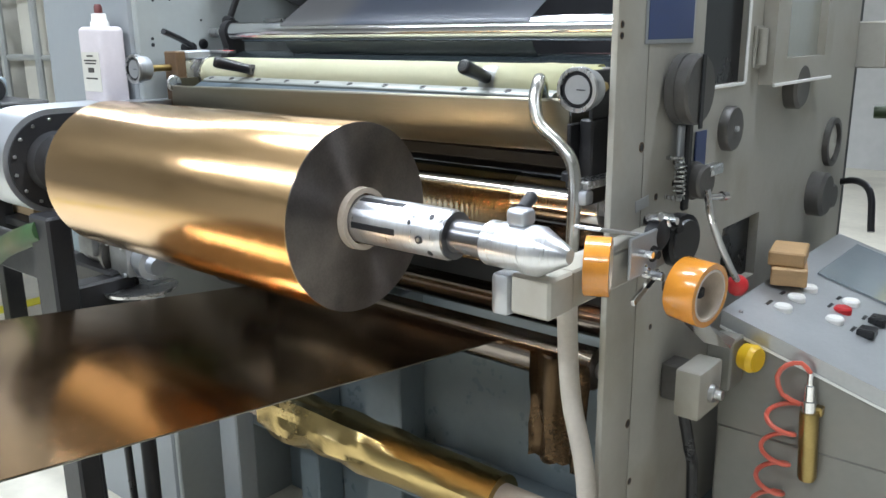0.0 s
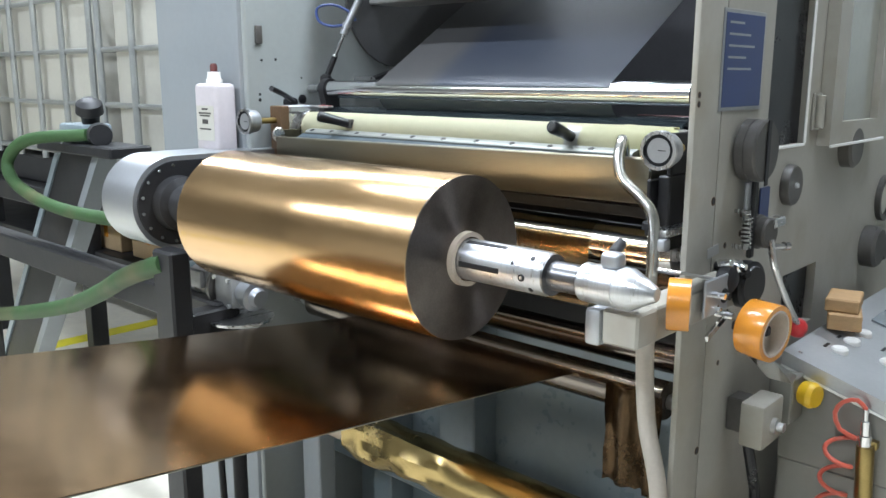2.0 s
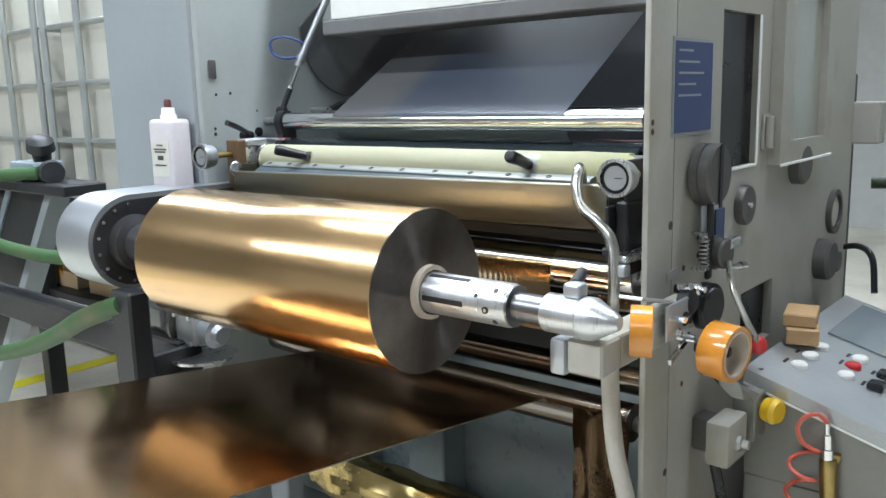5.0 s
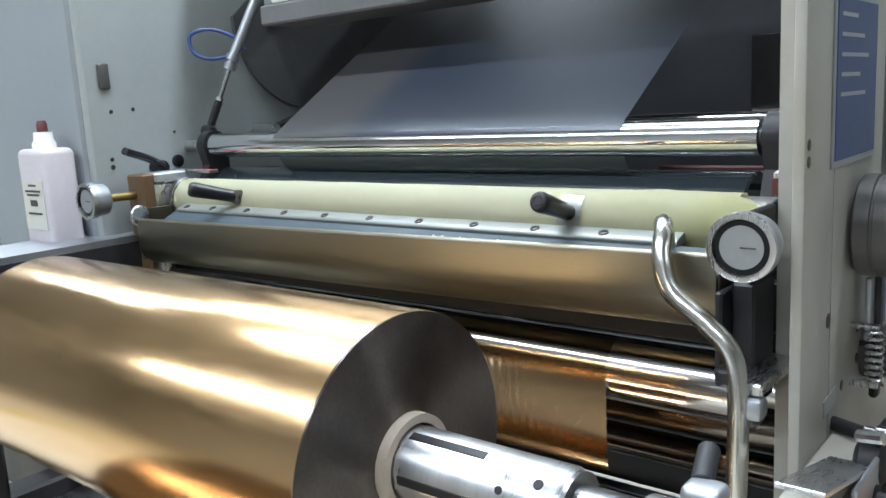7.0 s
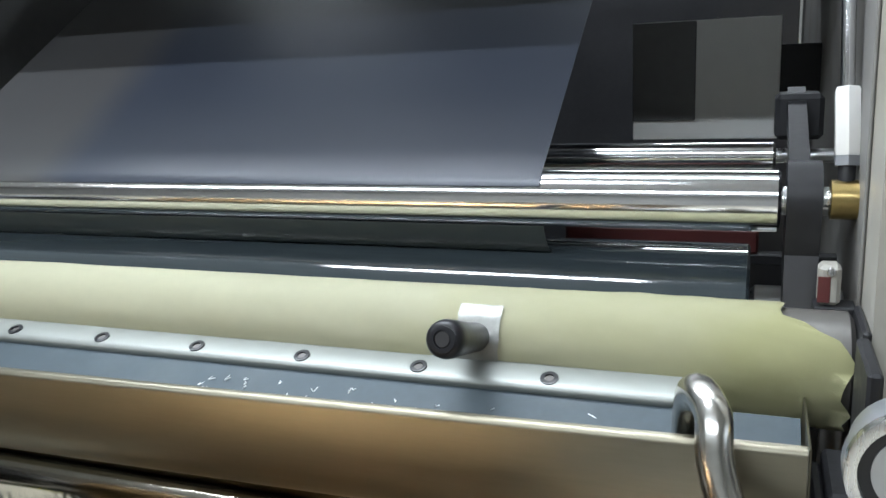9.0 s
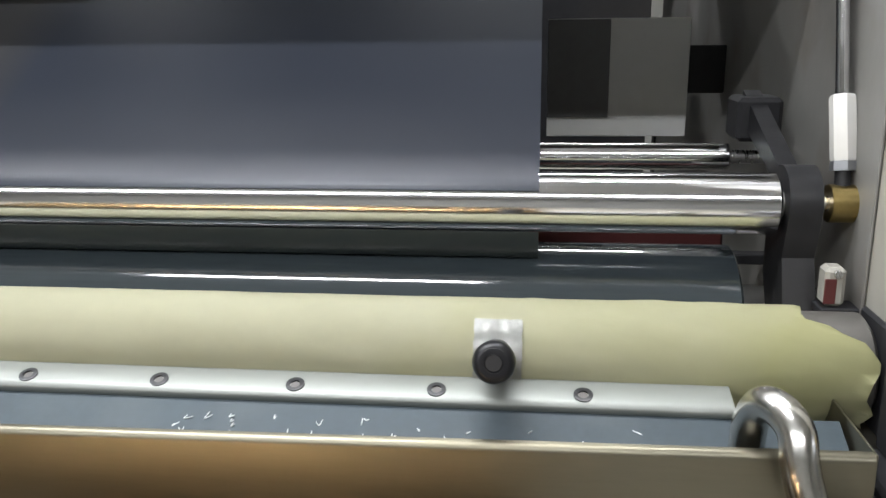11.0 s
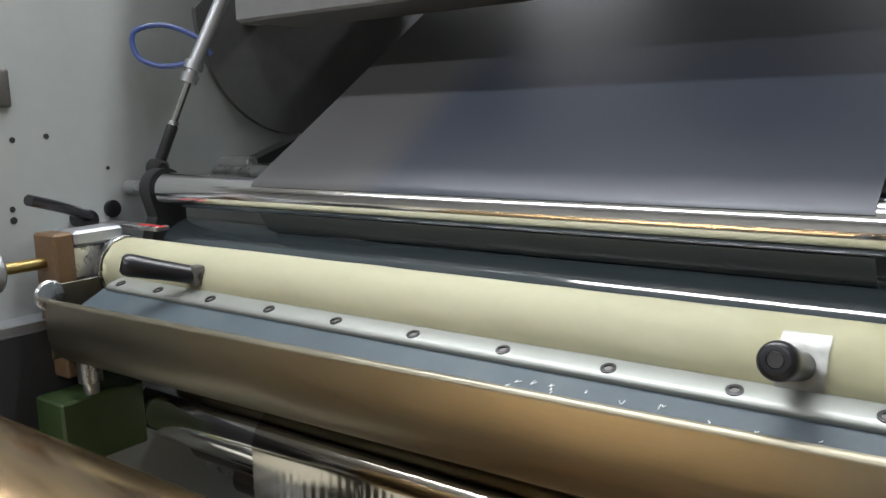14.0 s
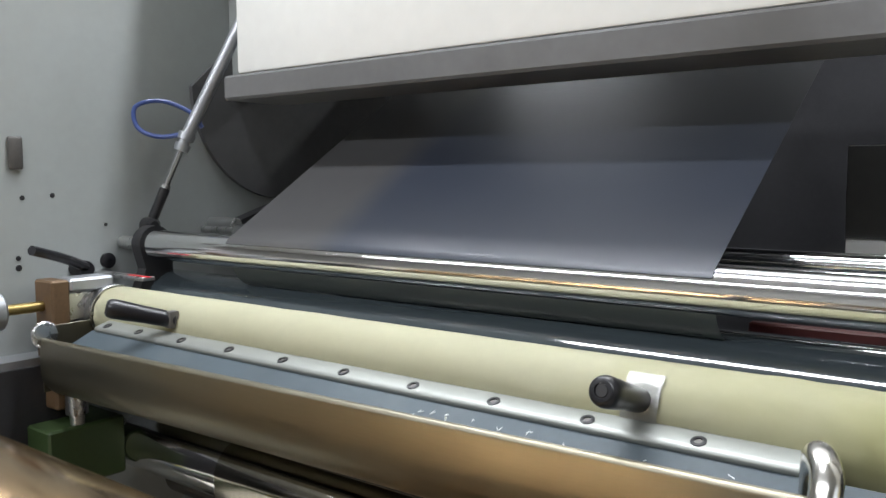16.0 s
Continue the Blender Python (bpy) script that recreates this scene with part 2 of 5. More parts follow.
def part(name, bm, material, parent, label="", smooth=35):
    """Links a bmesh in world places as one mesh object under a thing or a part."""
    org = ORG[parent]
    ob = new(name, mesh_of(name, bm, material, org, smooth))
    ob.parent = parent
    ORG[ob] = org
    return tagged(ob, label)


def solid(name, bm, material, label, category, group="", kind="", at=None, smooth=35):
    """A thing that is one mesh."""
    org = Vector(at) if at is not None else sum((v.co for v in bm.verts), Vector()) / len(bm.verts)
    ob = new(name, mesh_of(name, bm, material, org, smooth))
    ob.location = org
    ORG[ob] = org
    return tagged(ob, label, category, group, kind)


def box(lo, hi, bevel=0.002, seg=1, bm=None, turn=None):
    bm = bm or bmesh.new()
    lo, hi = Vector(lo), Vector(hi)
    m = Matrix.Translation((lo + hi) / 2) @ (turn or Matrix()) @ Matrix.Diagonal((*(hi - lo), 1))
    made = bmesh.ops.create_cube(bm, size=1, matrix=m)["verts"]
    if bevel:
        edges = list({e for v in made for e in v.link_edges})
        bmesh.ops.bevel(bm, geom=edges, offset=min(bevel, 0.45 * min(hi - lo)), segments=seg, affect="EDGES", profile=0.5)
    return bm


def frame_of(d):
    d = d.normalized()
    u = d.cross(Vector((0, 0, 1)) if abs(d.z) < 0.9 else Vector((1, 0, 0))).normalized()
    return u, d.cross(u).normalized()


def turned(p0, p1, profile, seg=32, bm=None):
    """A turned body on the line p0 to p1; profile: (share of the way, radius)."""
    bm = bm or bmesh.new()
    p0, p1 = Vector(p0), Vector(p1)
    u, w = frame_of(p1 - p0)
    rings = []
    for s, r in profile:
        c = p0.lerp(p1, s)
        rings.append([bm.verts.new(c + max(r, 1e-5) * (u * math.cos(2 * math.pi * k / seg) + w * math.sin(2 * math.pi * k / seg))) for k in range(seg)])
    for a, b in zip(rings, rings[1:]):
        for k in range(seg):
            bm.faces.new((a[k], a[(k + 1) % seg], b[(k + 1) % seg], b[k]))
    bm.faces.new(rings[0][::-1])
    bm.faces.new(rings[-1])
    return bm


def rod(p0, p1, r, seg=20, bm=None, round_=0.0):
    L = (Vector(p1) - Vector(p0)).length
    e = min(0.4, (round_ or r * 0.12) / L)
    return turned(p0, p1, [(0, r * (1 - 0.12) if not round_ else r - round_), (e, r), (1 - e, r), (1, r * (1 - 0.12) if not round_ else r - round_)], seg, bm)


def ring(p0, p1, r_out, r_in, seg=40, bm=None):
    """A hollow cylinder on the line p0 to p1."""
    bm = bm or bmesh.new()
    p0, p1 = Vector(p0), Vector(p1)
    u, w = frame_of(p1 - p0)
    c = 0.06 * (r_out - r_in)
    rows = [(0, r_in), (0, r_out - c), (0.02, r_out), (0.98, r_out), (1, r_out - c), (1, r_in)]
    rings = [[bm.verts.new(p0.lerp(p1, s) + r * (u * math.cos(2 * math.pi * k / seg) + w * math.sin(2 * math.pi * k / seg))) for k in range(seg)] for s, r in rows]
    for a, b in zip(rings, rings[1:] + rings[:1]):
        for k in range(seg):
            bm.faces.new((a[k], a[(k + 1) % seg], b[(k + 1) % seg], b[k]))
    return bm


def smooth_line(pts, steps=8):
    pts = [Vector(p) for p in pts]
    ext = [2 * pts[0] - pts[1], *pts, 2 * pts[-1] - pts[-2]]
    out = []
    for i in range(1, len(ext) - 2):
        a, b, c, d = ext[i - 1:i + 3]
        for k in range(steps):
            t = k / steps
            out.append(0.5 * (2 * b + (c - a) * t + (2 * a - 5 * b + 4 * c - d) * t * t + (3 * b - a - 3 * c + d) * t ** 3))
    return out + [pts[-1]]


def sweep(pts, r, seg=12, steps=8, bm=None, smooth_=True):
    """A tube along a line of places."""
    bm = bm or bmesh.new()
    line = smooth_line(pts, steps) if smooth_ else [Vector(p) for p in pts]
    u = None
    rings = []
    for i, p in enumerate(line):
        d = (line[min(i + 1, len(line) - 1)] - line[max(i - 1, 0)]).normalized()
        u = frame_of(d)[0] if u is None else (u - d * u.dot(d)).normalized()
        w = d.cross(u)
        rings.append([bm.verts.new(p + r * (u * math.cos(2 * math.pi * k / seg) + w * math.sin(2 * math.pi * k / seg))) for k in range(seg)])
    for a, b in zip(rings, rings[1:]):
        for k in range(seg):
            bm.faces.new((a[k], a[(k + 1) % seg], b[(k + 1) % seg], b[k]))
    bm.faces.new(rings[0][::-1])
    bm.faces.new(rings[-1])
    return bm


def drawn(profile, x0, x1, bm=None, closed=True, rows=1, wobble=0.0):
    """A profile of (y, z) drawn along x from x0 to x1."""
    bm = bm or bmesh.new()
    cols = []
    for i in range(rows + 1):
        x = x0 + (x1 - x0) * i / rows
        cols.append([bm.verts.new((x, y + wobble * noise.noise((x * 9, y * 25, z * 25)), z + wobble * noise.noise((x * 9, y * 25 + 7, z * 25)))) for y, z in profile])
    n = len(profile)
    for a, b in zip(cols, cols[1:]):
        for k in range(n if closed else n - 1):
            bm.faces.new((a[k], a[(k + 1) % n], b[(k + 1) % n], b[k]))
    if closed:
        bm.faces.new(cols[0][::-1])
        bm.faces.new(cols[-1])
    return bm


def sheet(profile, x0, x1, thick=0.0008, rows=24, wobble=0.0):
    """A thin film that follows a profile of (y, z)."""
    pr = [Vector((y, z)) for y, z in profile]
    back = []
    for i, p in enumerate(pr):
        d = (pr[min(i + 1, len(pr) - 1)] - pr[max(i - 1, 0)]).normalized()
        back.append(p + Vector((-d.y, d.x)) * thick)
    return drawn([tuple(p) for p in pr] + [tuple(p) for p in reversed(back)], x0, x1, rows=rows, wobble=wobble)


def arc(cy, cz, r, a0, a1, n=12):
    return [(cy + r * math.cos(radians(a0 + (a1 - a0) * k / n)), cz + r * math.sin(radians(a0 + (a1 - a0) * k / n))) for k in range(n + 1)]


def wall_with_holes(axis, at, thick, u0, u1, z0, z1, holes, bm=None):
    """A plate across x or y with rectangular openings (u0, u1, z0, z1) cut through it."""
    bm = bm or bmesh.new()
    us = sorted({u0, u1, *[h[0] for h in holes], *[h[1] for h in holes]})
    zs = sorted({z0, z1, *[h[2] for h in holes], *[h[3] for h in holes]})

    def solid_cell(i, j):
        if not (0 <= i < len(us) - 1 and 0 <= j < len(zs) - 1):
            return False
        cu, cz = (us[i] + us[i + 1]) / 2, (zs[j] + zs[j + 1]) / 2
        return not any(h[0] < cu < h[1] and h[2] < cz < h[3] for h in holes)

    def P(d, u, z):
        return bm.verts.new((at + d, u, z) if axis == "x" else (u, at + d, z))

    for i in range(len(us) - 1):
        for j in range(len(zs) - 1):
            if not solid_cell(i, j):
                continue
            a, b, c, d = us[i], us[i + 1], zs[j], zs[j + 1]
            for t in (0, thick):
                bm.faces.new([P(t, *q) for q in ((a, c), (b, c), (b, d), (a, d))])
            for (di, dj, q) in ((-1, 0, ((a, c), (a, d))), (1, 0, ((b, c), (b, d))), (0, -1, ((a, c), (b, c))), (0, 1, ((a, d), (b, d)))):
                if not solid_cell(i + di, j + dj):
                    bm.faces.new([P(0, *q[0]), P(0, *q[1]), P(thick, *q[1]), P(thick, *q[0])])
    bmesh.ops.remove_doubles(bm, verts=bm.verts, dist=1e-5)
    return bm


# ---------------------------------------------------------------- the hall
solid("floor", box((-8, -7, -0.1), (7, 8, 0), 0), M_FLOOR, "pale cream painted concrete hall floor", "floor", kind="structure")
for nm, lo, hi in (("wall_west", (-8.2, -7, 0), (-8, 8, 4.4)), ("wall_east", (7, -7, 0), (7.2, 8, 4.4)),
                   ("wall_south", (-8.2, -7.2, 0), (7.2, -7, 4.4)), ("wall_north", (-8.2, 8, 0), (7.2, 8.2, 4.4))):
    solid(nm, box(lo, hi, 0), M_WALL, "plain grey painted factory hall wall", "wall", kind="structure")
solid("ceiling", box((-8.2, -7.2, 4.4), (7.2, 8.2, 4.5), 0), M_CEIL, "grey sheet ceiling of the hall", "ceiling", kind="structure")
solid("floor_line", box((-2.78, -4, 0.001), (-2.66, 4, 0.004), 0), M_LINE, "yellow walkway line painted on the floor", "floor marking", kind="structure")

lamp_data = bpy.data.lights.new("tube_light", "AREA")
lamp_data.shape, lamp_data.size, lamp_data.size_y = "RECTANGLE", 1.25, 0.14
lamp_data.energy, lamp_data.color = TUBE_POWER, TUBE_COLOUR
first_lamp = None
for tx, ty in TUBES:
    if first_lamp is None:
        fx = thing("ceiling_light", (tx, ty, TUBE_Z), "long white fluorescent ceiling light, switched on", "ceiling light", "hall ceiling lights")
        part("housing", box((tx - 0.68, ty - 0.1, TUBE_Z + 0.012), (tx + 0.68, ty + 0.1, TUBE_Z + 0.09), 0.01), M_WHITEPAINT, fx)
        part("diffuser", box((tx - 0.64, ty - 0.075, TUBE_Z), (tx + 0.64, ty + 0.075, TUBE_Z + 0.012), 0.004), M_TUBELIT, fx, "glowing white diffuser")
        part("hanger", rod((tx, ty, TUBE_Z + 0.09), (tx, ty, 4.4), 0.008, 8), M_STEEL, fx)
        first_lamp = fx
    else:
        copy_thing(first_lamp, Matrix.Translation((tx, ty, TUBE_Z)))
    lo = new("tube_light", lamp_data)
    lo.location = (tx, ty, TUBE_Z - 0.006)

# ---------------------------------------------------------------- machine frame
XL, XR = -0.15, 1.104          # inner faces of the two side frames
XO = 1.16                      # operator side face
fr = thing("machine_frame", (0.5, 0.6, 0), "cream and grey enamelled steel frame of a film coating machine", "machine")
part("drive_side_housing", box((-0.61, -0.09, 0), (XL - 0.02, 1.5, 2.15), 0.006), M_GREY2, fr, "grey enamelled drive side housing")
part("drive_side_plate", box((XL - 0.02, -0.085, 0), (XL, 1.5, 2.15), 0.004), M_GREY, fr, "pale grey enamelled side plate")
part("operator_side_plate", wall_with_holes("x", XR, XO - XR, 0.012, 1.215, 0.42, 2.15,
     [(0.222, 0.430, 1.304, 1.62), (0.373, 0.575, 0.88, 1.020)]), M_CREAM, fr, "worn cream enamelled side plate with openings")
# Thin added layer that carries the grime and shadow of the inner face.
part("shaded_inner_face", box((XR - 0.003, 0.075, 1.05), (XR - 0.0003, 1.2, 2.09), 0.001), M_INNERFACE, fr, "added layer on the side plate's inner face, greyed for grime and shadow")
part("front_flange", box((XO - 0.012, -0.090, 0.42), (XO, 0.0115, 2.15), 0.003, 2), M_CREAM, fr, "worn cream front edge of the side plate")
for y_, z_, h_, w_ in ((0.426, 1.462, 0.158, 0.006), (0.322, 1.302, 0.003, 0.104)):
    part("opening_rim", box((XO, y_ - w_, z_ - h_), (XO + 0.003, y_ + w_, z_ + h_), 0.001), M_WHITEPAINT, fr, "pale worn rim of the opening")
part("column_foot", box((XR, 0.012, 0), (XO, 1.215, 0.42), 0.003), M_BLUEGREY, fr, "grey foot of the side frame")
# Black sheets just inside the openings stand in for the unlit interior.
part("opening_dark", box((XO - 0.022, 0.221, 1.303), (XO - 0.015, 0.431, 1.621), 0), M_PLASTIC, fr, "black sheet standing in for the dark inside of the opening")
part("opening_dark", box((XO - 0.03, 0.372, 0.879), (XO - 0.02, 0.576, 1.021), 0), M_PLASTIC, fr, "black sheet standing in for the dark inside of the opening")
part("lower_panel", box((XL, 0.30, 0), (XR, 0.33, 0.80), 0.003), M_BLUEGREY, fr, "blue-grey painted lower panel")
# Added sheet: its black stands for the shade behind the lower rollers.
part("dark_backing", box((XL, 0.335, 0.80), (XR, 0.36, 1.18), 0.003), M_DARK, fr, "black sheet added for the darkness behind the lower rollers")
part("lower_beam", box((XL, 0.12, 0.30), (XR, 0.30, 0.36), 0.01), M_BLUEGREY, fr)
for x_, w_ in ((0.02, 0.08), (0.30, 0.13)):
    part("lower_post", box((x_, 0.20, 0), (x_ + w_, 0.2985, 0.78), 0.004), M_BLUEGREY, fr)
# Black here replaces the panel's own grey to give the dark interior.
part("rear_panel", box((XL, 1.40, 0.8), (XR, 1.43, 2.1), 0.003), M_DARK, fr, "rear panel coloured black to stand in for shade")
# Unseen cover; its depth sets how much light falls in on the film.
part("unseen_top_cover", box((XL, 0.22, 2.10), (XR, 0.72, 2.14), 0.003), M_GREY2, fr)
for y, z, r in ((0.012, 1.49, 0.004), (-0.035, 1.487, 0.004), (0.1, 1.44, 0.003), (-0.045, 1.38, 0.005), (-0.045, 1.395, 0.004)):
    part("drilled_hole", rod((XL - 0.001, y, z), (XL + 0.0012, y, z), r, 10), M_DARK, fr, "small dark drilled hole")
part("plug", turned((XL, 0.1, 1.38), (XL + 0.006, 0.1, 1.38), [(0, 0.013), (0.8, 0.013), (1, 0.011)], 20), M_PLASTIC, fr, "round black plug")
part("finger_grip", box((XL, -0.055, 1.530), (XL + 0.008, -0.033, 1.580), 0.007, 3), M_DKGREY, fr, "small dark oval grip plate")
for y, z, r in ((0.002, 1.223, 0.0062), (0.002, 0.74, 0.006), (-0.079, 1.413, 0.0042), (-0.079, 1.397, 0.0042), (0.064, 1.133, 0.0045), (0.128, 1.185, 0.0045), (0.129, 1.147, 0.0045), (0.07, 0.90, 0.004), (0.02, 0.62, 0.005)):
    h = part("drilled_hole", rod((XO - 0.002, y, z), (XO + 0.0008, y, z), r, 12), M_PLASTIC, fr, "small dark drilled hole")
    part("worn_rim", ring((XO, y, z), (XO + 0.0006, y, z), r * 1.35, r * 1.02, 16), M_RUST, h)
part("type_plate", box((XO, -0.010, 1.120), (XO + 0.0015, 0.036, 1.139), 0.0005, turn=Matrix.Rotation(radians(6), 4, "X")), M_CONTOP, fr, "small metal type plate")
sgn = part("blue_sign", box((XO, -0.006, 1.383), (XO + 0.002, 0.174, 1.56), 0.0006), M_CONTOP, fr, "blue notice plate with a pale worn border")
part("enamel_field", box((XO + 0.0016, 0.002, 1.390), (XO + 0.0028, 0.167, 1.553), 0.0004), M_BLUE, sgn, "blue enamel field")
for k, w in enumerate((0.10, 0.075, 0.11, 0.09, 0.06)):
    part("print_line", box((XO + 0.0026, 0.016, 1.455 + 0.02 * k), (XO + 0.0032, 0.016 + w, 1.459 + 0.02 * k), 0), M_CONTOP, sgn, "pale unreadable print line")

# The hood's rounded shadow on the side plate, made as a thin dark sheet.
part("hood_shadow", drawn([*arc(0.475, 1.68, 0.205, 180, 270, 16), (1.38, 1.475), (1.38, 2.09), (0.41, 2.09), (0.41, 1.80)], XL + 0.0005, XL + 0.010), M_HOODSHADE, fr, "dark rounded sheet standing in for the hood's shadow on the side plate")

# white hood and beam over the film
hood = thing("hood", (0.5, 0.3, 1.6), "white sheet metal hood on a grey beam", "hood")
part("cover", box((0.03, 0.235, 1.684), (XR - 0.001, 0.42, 2.09), 0.006, 2), M_WHITEPAINT, hood, "white enamelled cover")
part("beam", box((0.0, 0.23, 1.643), (XR - 0.001, 0.36, 1.683), 0.004), M_BEAM, hood, "grey steel beam")
part("end_plate", box((XL + 0.001, 0.36, 1.66), (0.028, 0.40, 2.09), 0.003), M_GREY, hood)


def roller(name, y, z, r, x0, x1, material, label, journal=0.4, material2=None, group="machine rollers", seg=64):
    t = thing(name, (x0, y, z - r), label, "roller", group)
    part("shell", turned((x0, y, z), (x1, y, z), [(0, r - 0.003), (0.002, r), (0.998, r), (1, r - 0.003)], seg), material, t)
    part("journal", rod((XL, y, z), (x0, y, z), r * journal, 20), material2 or M_STEEL, t)
    part("journal", rod((x1, y, z), (XR, y, z), r * journal, 20), material2 or M_STEEL, t)
    return t


roller("engraved_roller", 0.174, 1.293, 0.070, -0.09, 1.03, M_BLACK, "glossy blue-black engraved coating roller", 0.5)
roller("film_top_roller", 1.012, 1.940, 0.045, -0.08, 1.06, M_DRUM, "dark rubber covered roller beneath the top cover", 0.4)
roller("chrome_pressure_roller", 0.130, 1.409, 0.024, -0.05, 1.05, M_CHROME, "polished chrome pressure roller against the dark roller", 0.45)
roller("guide_roller", 0.292, 1.422, 0.013, -0.05, 1.048, M_CHROME, "slim chrome guide roller", 0.5)
roller("foil_guide_roller", 0.095, 1.098, 0.047, -0.05, 1.06, M_CHROME, "chrome guide roller carrying metallised film", 0.4)
roller("lower_guide_roller", 0.055, 0.800, 0.040, -0.06, 1.07, M_BROWNREFLECT, "chrome lower guide roller under the copper web", 0.4)
roller("lower_nip_roller", 0.115, 0.868, 0.030, -0.06, 1.07, M_BROWNREFLECT, "chrome nip roller behind the web", 0.4)
roller("dark_guide_roller", 0.17, 1.02, 0.035, -0.06, 1.07, M_BROWNREFLECT, "dull steel guide roller in shade", 0.4)
roller("rear_guide_roller", 0.24, 0.93, 0.03, -0.06, 1.07, M_BROWNREFLECT, "dull steel guide roller in shade", 0.4)
solid("red_bar", box((0.86, 0.238, 1.340), (1.036, 0.252, 1.362), 0.002), M_REDSTEEL, "dark red painted square bar", "bar")
solid("shelf_bar", box((0.84, 0.238, 1.330), (XR - 0.0005, 0.254, 1.3395), 0.001), M_DARK, "black flat steel bar between the frames", "bar")
sm = thing("splice_plate", (0.95, 0.63, 1.412), "pale sheet metal plate behind the rollers", "plate")
part("plate", box((0.876, 0.588, 1.405), (1.055, 0.592, 1.555), 0.001), M_WHITEPAINT, sm)
part("strip", box((0.876, 0.583, 1.430), (0.955, 0.5875, 1.554), 0.001), M_BEAM, sm, "dark lower edge of a cover")
part("bracket", box((1.0, 0.5925, 1.46), (XR - 0.0005, 0.62, 1.52), 0.002), M_DARK, sm)

# film running from the chrome roller up under the hood
FX0, FX1 = 0.155, 0.868
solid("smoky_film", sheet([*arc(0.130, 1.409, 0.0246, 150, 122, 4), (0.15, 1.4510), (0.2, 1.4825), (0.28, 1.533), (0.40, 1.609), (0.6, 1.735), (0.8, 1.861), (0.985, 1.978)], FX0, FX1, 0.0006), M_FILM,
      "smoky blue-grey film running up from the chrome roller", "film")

solid("film_lower_run", sheet([(0.1190, 1.3862), (0.1222, 1.3800), (0.1290, 1.3705), (0.1370, 1.3628), (0.1460, 1.3580)], FX0, FX1, 0.0006), M_RUNFILM,
      "smoky film running from the dark roller to the chrome roller", "film")

# doctor blade beam wrapped in paper
db = thing("doctor_beam", (0.5, 0.035, 1.27), "round blade beam wrapped in pale yellow paper", "blade beam")
BY, BZ, BR = 0.057, 1.3065, 0.0425
part("beam", turned((-0.085, BY, BZ), (1.098, BY, BZ), [(0, 0.034), (0.003, 0.0385), (0.997, 0.0385), (1, 0.034)], 40), M_DKGREY, db, "dull steel beam ends")
wrap = bmesh.new()
NX, NA = 90, 26
grid = []
for i in range(NX + 1):
    s = i / NX
    row = []
    for k in range(NA + 1):
        a = radians(20 + 235 * k / NA)
        x1 = 1.050 + 0.010 * noise.noise((3.1, k * 0.35, 0)) + (0.043 * min(1.0, (k - 10) / 3) if k > 10 else 0)
        x0 = -0.048 + 0.006 * noise.noise((8.1, k * 0.5, 0))
        x = x0 + (x1 - x0) * s
        r = BR + 0.0007 * noise.noise((x * 14, a * 3, 0)) + (0.0022 * max(0, noise.noise((x * 30, a * 4, 2))) if x > 0.86 else 0)
        row.append(wrap.verts.new((x, BY + r * math.cos(a), BZ + r * math.sin(a))))
    grid.append(row)
for a, b in zip(grid, grid[1:]):
    for k in range(NA):
        wrap.faces.new((a[k], b[k], b[k + 1], a[k + 1]))
bmesh.ops.solidify(wrap, geom=wrap.faces[:], thickness=0.0008)
part("paper_wrap", wrap, M_PAPER, db, "creased pale yellow masking paper", smooth=60)
part("end_clamp", ring((-0.075, BY, BZ), (-0.05, BY, BZ), 0.0455, 0.036, 40), M_STEEL, db, "split steel end ring")
part("clamp_bar", drawn([(0.0120, 1.3062), (-0.0060, 1.3010), (-0.0088, 1.2996), (-0.0104, 1.2972), (-0.0104, 1.2945), (-0.0092, 1.2925), (0.016, 1.2945), (0.016, 1.3060)], 0.0, 0.998), M_BAR, db, "bright steel clamp bar with a rounded front", smooth=50)
part("blade", drawn([(-0.008, 1.2938), (-0.008, 1.2920), (-0.053, 1.2715), (-0.054, 1.2728)], -0.01, 1.064), M_BLADE, db, "blue-grey doctor blade")
for k in range(0, 10):
    x = 0.1 * k + (0.02 if k == 0 else 0)
    b = part("bolt", ring((x, -0.0010, 1.3015), (x, -0.0017, 1.3034), 0.0066, 0.0036, 20), M_PLASTIC, db, "black countersunk hex bolt")
    part("socket", turned((x, -0.0010, 1.3015), (x, -0.0014, 1.3026), [(0, 0.0035), (1, 0.0035)], 6), M_DKGREY, b)
mark = bmesh.new()
rng = random.Random(5)
for k in range(28):
    x = rng.choice((rng.uniform(0.60, 0.80), rng.uniform(0.70, 1.0)))
    y = rng.uniform(-0.037, -0.020)
    z = 1.2940 + (y + 0.008) * 0.457
    h = rng.uniform(0.002, 0.007)
    sweep([(x, y, z), (x + rng.uniform(-0.003, 0.003), y - h * 0.8, z - h * 0.8 * 0.457), (x + rng.uniform(-0.004, 0.005), y + h * 0.7 * rng.choice((-1, 1)), z + 0.0003)], 0.0004, 4, 3, mark)
part("dried_ink_mark", mark, M_CHALK, db, "white scratched ink marks")


